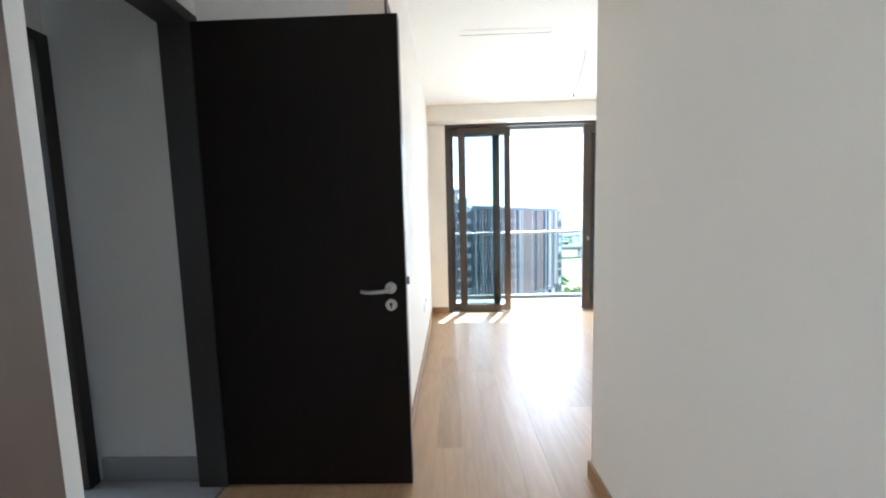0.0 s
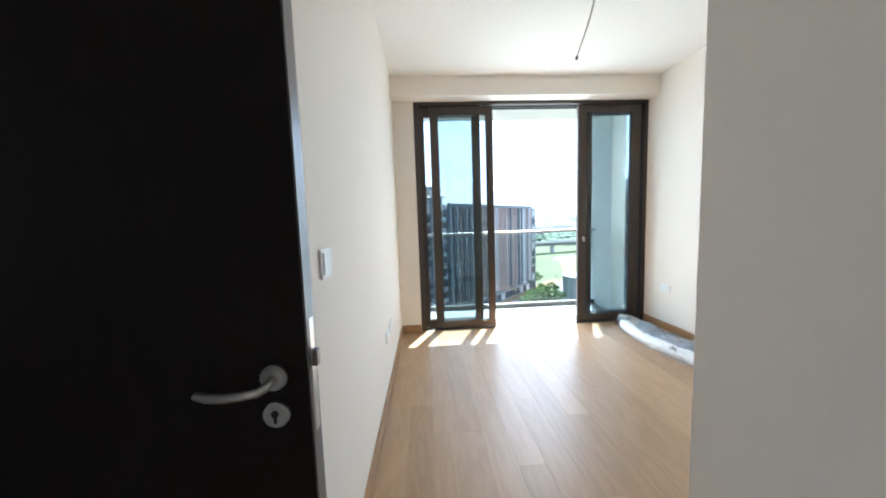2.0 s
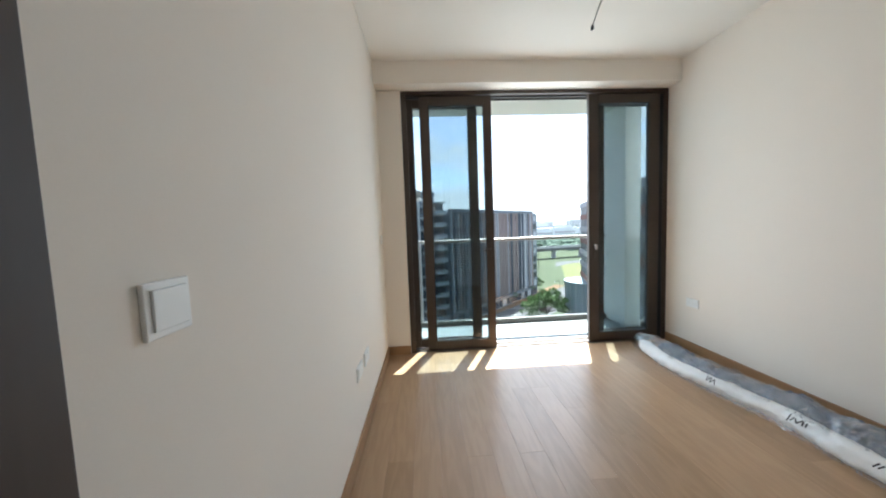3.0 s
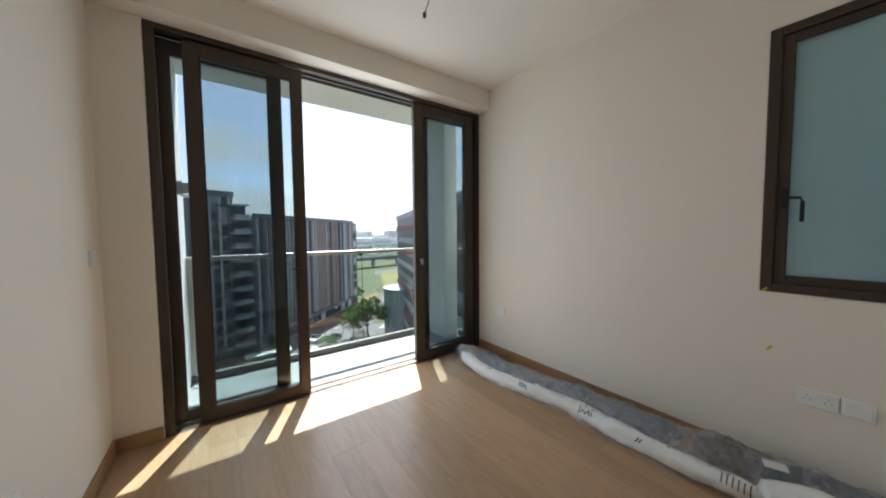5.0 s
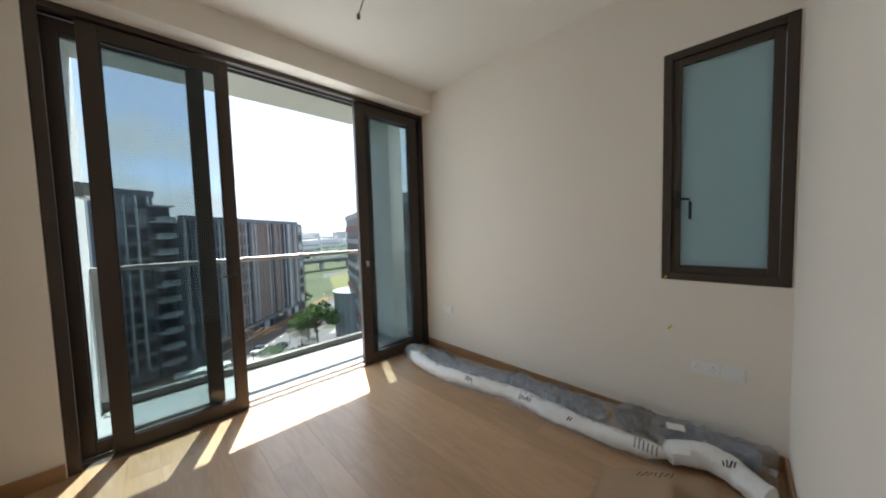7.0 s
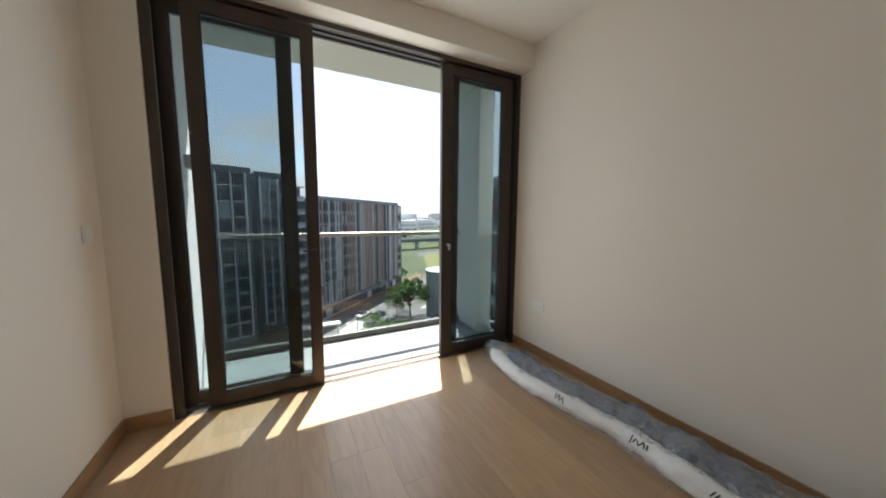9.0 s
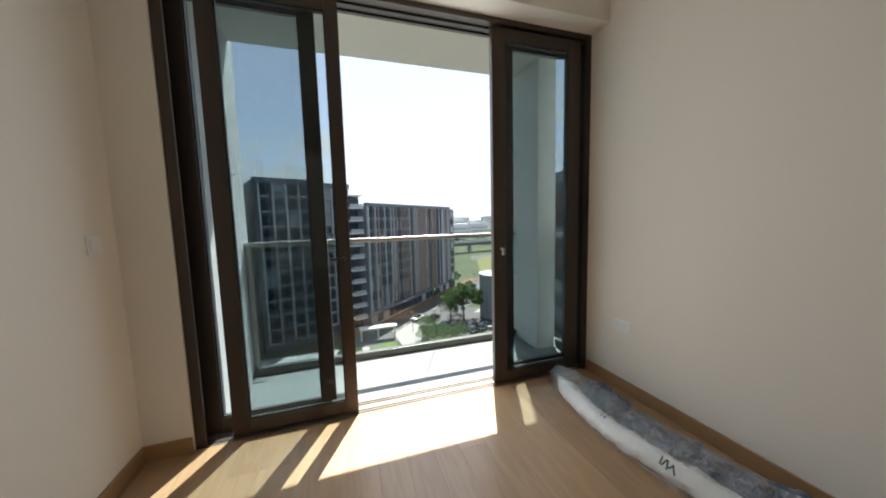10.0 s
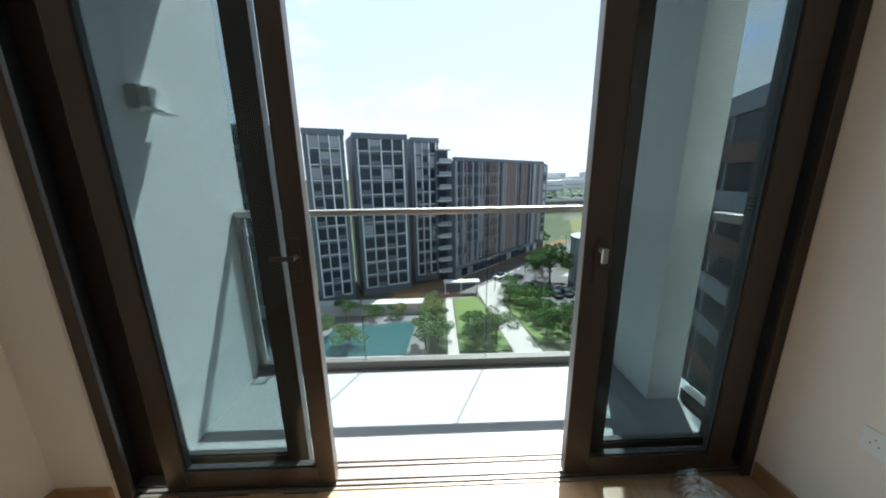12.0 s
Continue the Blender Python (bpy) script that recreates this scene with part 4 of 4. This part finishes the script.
# ---- buildings ----
M_DARKWALL = surface("dark_grey_facade", (0.107, 0.128, 0.161), 0.6, vary=0.15, scale=0.2, fine=2, bump=0)
M_FIN = surface("pale_grey_fin", (0.75, 0.775, 0.8), 0.6, vary=0.1, scale=0.3, fine=2, bump=0)
M_SLAB = surface("grey_slab_edge", (0.525, 0.55, 0.575), 0.7, vary=0.12, scale=0.3, fine=2, bump=0)
M_WHITESLAB = surface("white_slab_edge", (0.56, 0.57, 0.59), 0.7, vary=0.1, bump=0)
M_WIN = surface("facade_window_glass", (0.029, 0.04, 0.056), 0.22, vary=0.4, per_object=0.9, bump=0, spec=0.25)
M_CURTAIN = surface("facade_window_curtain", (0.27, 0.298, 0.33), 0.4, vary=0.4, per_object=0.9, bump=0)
M_BROWNFIN = surface("brown_fin", (0.316, 0.256, 0.247), 0.6, vary=0.2, bump=0)
M_GREYFIN = surface("grey_fin", (0.425, 0.438, 0.475), 0.6, vary=0.2, bump=0)
M_RUST = surface("rust_red_band", (0.21, 0.105, 0.085), 0.7, vary=0.12, bump=0)
M_GREYBAND = surface("grey_band", (0.319, 0.319, 0.339), 0.7, vary=0.12, bump=0)
M_PALEBAND = surface("pale_grey_band", (0.421, 0.406, 0.406), 0.7, vary=0.12, bump=0)
M_STRIPGLASS = surface("strip_window_glass", (0.042, 0.05, 0.06), 0.35, vary=0.1, bump=0, spec=0.2)
# white blocks, with the paleness of distant haze put into the colour
M_FARCITY = surface("far_white_block_hazed", (0.55, 0.57, 0.60), 0.8, vary=0.2, scale=0.02, fine=0.3, bump=0, per_object=0.5, spec=0.05)
M_FARWOOD = surface("far_woods", (0.085, 0.115, 0.090), 0.9, vary=0.4, scale=0.05, fine=0.6, bump=0, spec=0.05)

brng = random.Random(12)
ST = 3.1


def shared_box(name, sx, sy, sz, material):
    bm = bmesh.new()
    box(bm, 0, sx, 0, sy, 0, sz)
    return mesh_of(name, bm, material)


def piece(name, mesh, parent, x, y, z):
    o = new(name, mesh)
    o.parent = parent
    o.location = (x, y, z)
    return o


def tower(x0, y0, x1, y1, top, bays, label, depth=12):
    """A slab tower: dark wall, recessed windows storey by storey, pale fins and slab edges, roof parapet and plant room."""
    u = Vector((x1 - x0, y1 - y0, 0))
    L = u.length
    e = holder("apartment_building", label, "building", (x0, y0, 0), "apartment towers")
    e.rotation_euler = (0, 0, math.atan2(u.y, u.x))
    block("wall", M_DARKWALL, e, 0, L, 0, depth, GROUND, top)
    block("roof_parapet", M_DARKWALL, e, -0.15, L + 0.15, -0.35, 0.25, top - 0.9, top + 0.25)
    n = int((top - GROUND) / ST)
    margin = 0.9
    bw = (L - 2 * margin) / bays
    pane = shared_box("window", bw * 0.80, 0.06, ST * 0.70, M_WIN)
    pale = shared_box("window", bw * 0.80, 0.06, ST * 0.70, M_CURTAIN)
    rail = shared_box("balcony", bw * 0.82, 0.75, 0.9, M_DARKWALL)
    edge = shared_box("slab_edge", bw * 0.84, 0.55, 0.22, M_SLAB)
    for s in range(n):
        z = top - 0.6 - (s + 1) * ST
        if z < GROUND + 1:
            continue
        for b in range(bays):
            x = margin + b * bw
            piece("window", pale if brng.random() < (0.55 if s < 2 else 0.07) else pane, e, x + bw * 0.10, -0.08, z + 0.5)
            piece("slab_edge", edge, e, x + bw * 0.08, -0.55 + brng.choice((0, 0.15)), z + 0.12)
            if (b + s // 3) % 3 == 1:
                piece("balcony", rail, e, x + bw * 0.09, -0.76, z + 0.342)
    for b in range(bays + 1):
        block("fin", M_FIN if b % 2 == 0 else M_SLAB, e, margin + b * bw - 0.11, margin + b * bw + 0.11, -0.6, -0.001, GROUND + 2, top - 0.95)
    return e


TL = "dark grey apartment tower with gridded windows and pale fins"
tower(-47.9, 55.2, -36.5, 59.8, 10.8, 4, TL)
tower(-35.7, 62.4, -24.7, 66.8, 10.7, 4, TL)
tower(-23.6, 67.2, -16.5, 70.1, 10.6, 3, TL)
tower(-15.5, 73.1, -4.5, 77.5, 10.4, 4, TL)
tower(-3.9, 82.3, 2.8, 85.1, 10.4, 3, TL)


def balcony_stack():
    e = holder("apartment_building", "corner tower with a stack of white balconies", "building", (2.9, 81.7, 0), "apartment towers")
    e.rotation_euler = (0, 0, radians(21))
    block("wall", M_DARKWALL, e, 0, 3.2, 2.0, 12, GROUND, 7.9)
    slab = shared_box("balcony", 3.3, 2.2, 0.24, M_WHITESLAB)
    glass = shared_box("balcony_glass", 3.2, 0.08, 0.9, M_CURTAIN)
    pane = shared_box("window", 2.6, 0.06, 2.1, M_WIN)
    for s in range(11):
        z = 7.6 - s * ST
        piece("balcony", slab, e, -0.05, -0.2, z)
        piece("window", pane, e, 0.3, 1.92, z - 2.5)
        if s:
            piece("balcony_glass", glass, e, 0, -0.15, z + 0.242)


balcony_stack()


def long_block():
    x0, y0, x1, y1, top = 6.8, 83.4, 42.9, 119.6, 5.7
    u = Vector((x1 - x0, y1 - y0, 0))
    L = u.length
    e = holder("apartment_building", "long slab block with brown and grey vertical fins", "building", (x0, y0, 0), "apartment towers")
    e.rotation_euler = (0, 0, math.atan2(u.y, u.x))
    block("wall", M_DARKWALL, e, 0, L, 0, 14, GROUND, top - 0.5)
    block("roof_parapet", M_DARKWALL, e, -0.2, L * 0.93, -0.6, 0.6, top - 0.6, top + 0.3)
    block("end_wing", M_DARKWALL, e, L * 0.93, L + 2.4, 0.8, 13, GROUND, top - 0.9)
    n = 10
    bays = 20
    bw = L / bays
    pane = shared_box("window", bw * 0.86, 0.06, ST * 0.66, M_WIN)
    pale = shared_box("window", bw * 0.86, 0.06, ST * 0.66, M_CURTAIN)
    slab = shared_box("slab_edge", bw * 0.94, 0.3, 0.25, M_GREYBAND)
    for s in range(n):
        z = top - 0.8 - (s + 1) * ST
        for b in range(bays):
            piece("window", pale if brng.random() < 0.22 else pane, e, b * bw + bw * 0.07, -0.08, z + 0.55)
            if b < 8:
                piece("slab_edge", slab, e, b * bw + bw * 0.03, -0.32, z + 0.1)
    tall = (top - 0.62) - (GROUND + 4)
    fins = [shared_box("fin", 0.22, 0.55, tall, m) for m in (M_BROWNFIN, M_GREYFIN, M_BROWNFIN, M_DARKWALL)]
    wide = shared_box("fin", 0.55, 0.5, tall, M_GREYFIN)
    x = 0.2
    while x < L * 0.92:
        piece("fin", wide if brng.random() < 0.07 else fins[brng.randrange(4)], e, x, -0.56, GROUND + 4)
        x += brng.choice((0.55, 0.75, 0.9, 1.3)) if x > 8 * bw else 1.35


long_block()


def striped_block():
    x0, y0, x1, y1, top = 43.9, 86.4, 20.7, 21.3, 6.3
    u = Vector((x1 - x0, y1 - y0, 0))
    L = u.length
    e = holder("striped_building", "office block with rust red and grey horizontal bands", "building", (x0, y0, 0))
    e.rotation_euler = (0, 0, math.atan2(u.y, u.x))
    block("wall", M_DARKWALL, e, 0, L, 0, 16, GROUND, top)
    s = 0
    z = top - 1.3
    while z > GROUND + 2:
        block("band", (M_GREYBAND, M_RUST, M_GREYBAND, M_RUST, M_PALEBAND)[s % 5], e, -0.25, L + 0.25, -0.25, 16.25, z, z + 1.25)
        block("window_strip", M_STRIPGLASS, e, 0.3, L - 0.3, -0.06, 0.0, z - 1.75, z - 0.05)
        z -= ST
        s += 1
    for i in range(16):
        block("mullion", M_GREYBAND, e, 0.5 + i * L / 16.2, 0.8 + i * L / 16.2, -0.1, -0.061, GROUND + 2, top - 1.3)


striped_block()


M_DRUM = surface("blue_grey_cladding", (0.20, 0.245, 0.27), 0.6, vary=0.12, scale=0.4, fine=3, bump=0)


def drum_building():
    e = holder("round_building", "low round building with pale blue-grey cladding", "building", (41.5, 79.5, GROUND))
    bm = bmesh.new()
    cyl(bm, (0, 0, 0), (0, 0, 11.5), 5.0, 40)
    part("wall", bm, M_DRUM, e, "", True)
    bm = bmesh.new()
    cyl(bm, (0, 0, 11.502), (0, 0, 12.1), 5.3, 40)
    part("roof", bm, M_DRUM, e, "", True)
    for i in range(20):
        a = i * 2 * math.pi / 20
        bm = bmesh.new()
        box(bm, -0.08, 0.08, -0.06, 0.06, 0.5, 11.3)
        o = part("fin", bm, M_GREYBAND, e)
        o.location = (5.05 * math.cos(a), 5.05 * math.sin(a), 0)
        o.rotation_euler = (0, 0, a + math.pi / 2)


drum_building()


# ---- trees, cars, distance ----
def leaf_cloud(clumps, per, size, seed):
    """A crown: small leaf quads scattered in uneven clumps."""
    r = np.random.RandomState(seed)
    verts, faces = [], []
    for (cx, cy, cz, rad) in clumps:
        d = r.normal(size=(per, 3))
        d /= np.linalg.norm(d, axis=1)[:, None]
        p = d * (rad * r.uniform(0.55, 1.08, (per, 1))) * np.array((1, 1, 0.72)) + np.array((cx, cy, cz))
        for q in p:
            a = r.normal(size=3)
            a /= np.linalg.norm(a)
            b = np.cross(a, r.normal(size=3))
            b /= np.linalg.norm(b)
            s = size * r.uniform(0.6, 1.3)
            k = len(verts)
            verts += [tuple(q - a * s), tuple(q + b * s * 0.6), tuple(q + a * s), tuple(q - b * s * 0.6)]
            faces.append((k, k + 1, k + 2, k + 3))
    me = bpy.data.meshes.new("crown")
    me.from_pydata(verts, [], faces)
    me.materials.append(M_LEAF)
    return me


def tree(height, spread, seed, label, trunk_r=0.22, clump_n=9, per=110, low=0.45):
    r = random.Random(seed)
    e = holder("tree", label, "tree", (0, 0, 0), "garden trees")
    bm = bmesh.new()
    lean = r.uniform(-0.4, 0.4)
    tube(bm, [(0, 0, -0.2), (lean * 0.3, 0.1, height * 0.2), (lean, 0.2, height * 0.42), (lean * 1.3, 0.1, height * 0.7)],
         [trunk_r, trunk_r * 0.8, trunk_r * 0.6, trunk_r * 0.2], 8)
    clumps = []
    for i in range(clump_n):
        a = i * 2.399 + r.uniform(-0.3, 0.3)
        d = spread * math.sqrt((i + 0.4) / clump_n) * r.uniform(0.75, 1.1)
        z = height * (low + (0.95 - low) * (1 - (d / spread) ** 2 * 0.45) * r.uniform(0.35, 1.0))
        c = (lean + d * math.cos(a), d * math.sin(a), z)
        clumps.append((*c, spread * r.uniform(0.5, 0.85) / math.sqrt(clump_n) * 1.7))
        tube(bm, [(lean, 0.2, height * 0.38), (lean * 0.5 + c[0] * 0.5, c[1] * 0.5, (height * 0.42 + c[2]) / 2), c], [trunk_r * 0.4, trunk_r * 0.28, trunk_r * 0.1], 6)
    part("trunk", bm, M_BARK, e, "", True)
    crown = new("crown", leaf_cloud(clumps, per * 2, spread * 0.030 + 0.02, seed))
    crown.parent = e
    return e


big = tree(11.0, 5.6, 3, "large spreading tree beside the road", 0.30, 34, 170, 0.36)
big.location = (30.8, 78.5, GROUND)
round_tree = tree(5.2, 2.4, 5, "small round garden tree", 0.12, 10, 230, 0.35)
round_tree.location = (1.2, 55.0, GROUND)
bush_tree = tree(3.6, 2.2, 8, "low bushy garden tree", 0.10, 10, 230, 0.25)
bush_tree.location = (8.2, 54.0, GROUND)
slim_tree = tree(6.0, 2.7, 11, "young street tree with an open crown", 0.10, 14, 120, 0.28)
slim_tree.location = (19.0, 71.0, GROUND)
trng = random.Random(31)
spots = [(0.6, 59, 0), (1.8, 51.5, 1), (1.0, 63, 0), (-0.2, 49, 0), (9.5, 51, 1), (7.2, 49.5, 1), (10.8, 53.5, 1), (11.4, 49.8, 0), (8.8, 57.5, 1),
         (20.5, 52, 0), (22.5, 54, 1), (24.0, 51, 0), (21.0, 57, 1), (19.8, 60, 1), (23.2, 59, 1), (25.5, 55.5, 1), (20.5, 65, 1), (22.0, 68, 1),
         (17.8, 67.5, 1), (24.3, 66.0, 1), (26.8, 50.5, 0), (-6.5, 60.3, 1), (-10.5, 60.3, 1), (-16.0, 60.0, 0), (-19.0, 53.0, 1), (-12.5, 49.5, 1),
         (27.5, 80.0, 2), (31.0, 85.0, 2), (20.0, 100.5, 1), (24.0, 104.0, 0), (29.0, 108.5, 1), (34.0, 113.5, 0), (39.0, 118.0, 0), (44.0, 122.5, 0),
         (16.0, 97.0, 1), (12.5, 93.5, 1), (48.0, 90.0, 1), (52.0, 94.0, 1)]
for px, py, k in spots:
    src = (round_tree, bush_tree, slim_tree)[k]
    copy_thing(src, pose(px, py, GROUND, 0, 0, trng.uniform(0, 360)) @ Matrix.Scale(trng.uniform(0.8, 1.25), 4))

M_CARPAINT = [surface("car_paint_" + nm, c, 0.25, metal=0.3, vary=0.03, bump=0) for nm, c in (("dark", (0.02, 0.021, 0.024)), ("silver", (0.35, 0.36, 0.37)), ("white", (0.65, 0.65, 0.65)))]
M_TYRE = surface("tyre", (0.02, 0.02, 0.02), 0.8)


def car(x, y, rot, k, label):
    e = holder("car", label, "car", (x, y, GROUND + 0.06), "parked cars")
    e.rotation_euler = (0, 0, radians(rot))
    bm = bmesh.new()
    box(bm, -2.15, 2.15, -0.86, 0.86, 0.28, 0.85, 0.12)
    part("body", bm, M_CARPAINT[k], e)
    bm = bmesh.new()
    vs = box(bm, -1.3, 1.0, -0.76, 0.76, 0.851, 1.42)
    for v in vs:
        if v.co.z > 1.2:
            v.co.x *= 0.68
            v.co.y *= 0.85
    part("cabin", bm, M_WIN, e, "dark glazed cabin")
    for wx in (-1.35, 1.35):
        for wy in (-0.88, 0.88):
            bm = bmesh.new()
            cyl(bm, (wx, wy - 0.1, 0.31), (wx, wy + 0.1, 0.31), 0.31, 14)
            part("wheel", bm, M_TYRE, e)


for i, (cx, cy, rr, k) in enumerate([(29.2, 70.0, 95, 0), (31.8, 70.8, 95, 0), (34.4, 71.6, 92, 1), (29.0, 62.5, 92, 0), (31.4, 63.4, 90, 0), (36.4, 65.4, 90, 2), (23.4, 82.5, 44, 0), (19.2, 84.2, 224, 2), (37.0, 72.4, 92, 0), (24.2, 76.0, 40, 0)]):
    car(cx, cy, rr, k, ("black", "silver", "white")[k] + " car standing on the sunlit asphalt")


def street_lamp(x, y):
    e = holder("street_lamp", "slim grey street lamp beside the road", "street lamp", (x, y, GROUND), "street lamps")
    bm = bmesh.new()
    cyl(bm, (0, 0, 0), (0, 0, 8), 0.09, 8, 0.05)
    part("pole", bm, M_GREYMETAL, e, "", True)
    block("arm", M_GREYMETAL, e, -1.4, 0.05, -0.04, 0.04, 7.95, 8.05)
    block("lamp_head", M_GREYBAND, e, -1.9, -1.35, -0.12, 0.12, 7.9, 8.02)


for p in ((26.0, 84.0), (44, 101), (16, 75)):
    street_lamp(*p)


def viaduct():
    e = holder("viaduct", "long concrete rail viaduct beyond the field", "viaduct", (70, 232, GROUND))
    block("deck", M_DECK, e, 0, 420, -4, 4, 6.0, 8.0)
    for sgn in (-1, 1):
        block("parapet", M_CONC, e, 0, 420, sgn * 4 - 0.15, sgn * 4 + 0.15, 8.001, 9.2)
    pier = shared_box("pier", 2.0, 3.0, 6.0, M_GREYBAND)
    for i in range(17):
        piece("pier", pier, e, 4 + i * 25, -1.5, 0)
    e.rotation_euler = (0, 0, radians(12))


viaduct()

# far woods: many small crowns in one sheet of stuff
wr = np.random.RandomState(5)
V, F = [], []
ico = bmesh.new()
bmesh.ops.create_icosphere(ico, subdivisions=1, radius=1.0)
iv = np.array([v.co[:] for v in ico.verts])
itri = [[v.index for v in f.verts] for f in ico.faces]
ico.free()
for i in range(6000):
    ang = math.radians(wr.uniform(-5, 75))
    d = wr.uniform(330, 900)
    if i > 4500:
        d = wr.uniform(900, 2600)
    s = wr.uniform(2.2, 3.8) * (1 if d < 900 else 2.2)
    c = np.array((d * math.sin(ang), d * math.cos(ang), GROUND + s * 0.6))
    jit = 1 + 0.35 * wr.normal(size=(len(iv), 1))
    k = len(V)
    V += [tuple(q) for q in iv * jit * s * np.array((1.5, 1.5, 1.0)) + c]
    F += [[k + a for a in t] for t in itri]
me = bpy.data.meshes.new("far_woods")
me.from_pydata(V, [], F)
me.materials.append(M_FARWOOD)
tagged(new("far_woods", me), "dark green belt of distant trees", "woods", kind="stuff")

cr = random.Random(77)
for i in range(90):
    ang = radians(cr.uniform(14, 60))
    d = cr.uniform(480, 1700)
    e = holder("far_building", "pale distant city block with haze put into its colour", "building", (d * math.sin(ang), d * math.cos(ang), GROUND), "distant city blocks")
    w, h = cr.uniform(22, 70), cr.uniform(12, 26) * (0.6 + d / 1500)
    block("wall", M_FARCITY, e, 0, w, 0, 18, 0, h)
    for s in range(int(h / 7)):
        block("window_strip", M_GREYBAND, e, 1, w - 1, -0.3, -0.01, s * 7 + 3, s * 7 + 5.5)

# ---- floor planks ----
rng = random.Random(4)
PW = 0.148
plank_meshes = {}


def plank(x0, y0, y1, w):
    """One board with a small bevel; boards of like length share a mesh."""
    ln = round(y1 - y0, 2)
    key = (round(w, 3), ln)
    if key not in plank_meshes:
        b = bmesh.new()
        vs = box(b, 0.0002, w - 0.0002, 0.0002, ln - 0.0002, -0.014, 0.0)
        top = [e for e in b.edges if all(v.co.z > -0.001 for v in e.verts)]
        bmesh.ops.bevel(b, geom=top, offset=0.0005, segments=1, affect='EDGES')
        plank_meshes[key] = mesh_of("plank", b, M_OAK)
    o = new("plank", plank_meshes[key])
    o.parent = floor
    o.location = (x0, y0, 0)


x = -0.80
while x < XR - 0.01:
    w = min(PW, XR - x)
    ystart, yend = (-2.5, 4.695)
    if x + w <= XL + 0.005:
        yend = 1.775
    if x > 1.007:
        ystart = 1.785
    y = ystart - rng.choice((0.0, 0.3, 0.6, 0.9))
    while y < yend - 0.01:
        ln = rng.choice((0.9, 1.2, 1.5, 1.8, 1.2))
        a, b2 = max(y, ystart), min(y + ln, yend)
        if b2 - a > 0.02:
            plank(x, a, b2, w)
        y += ln
    x += PW
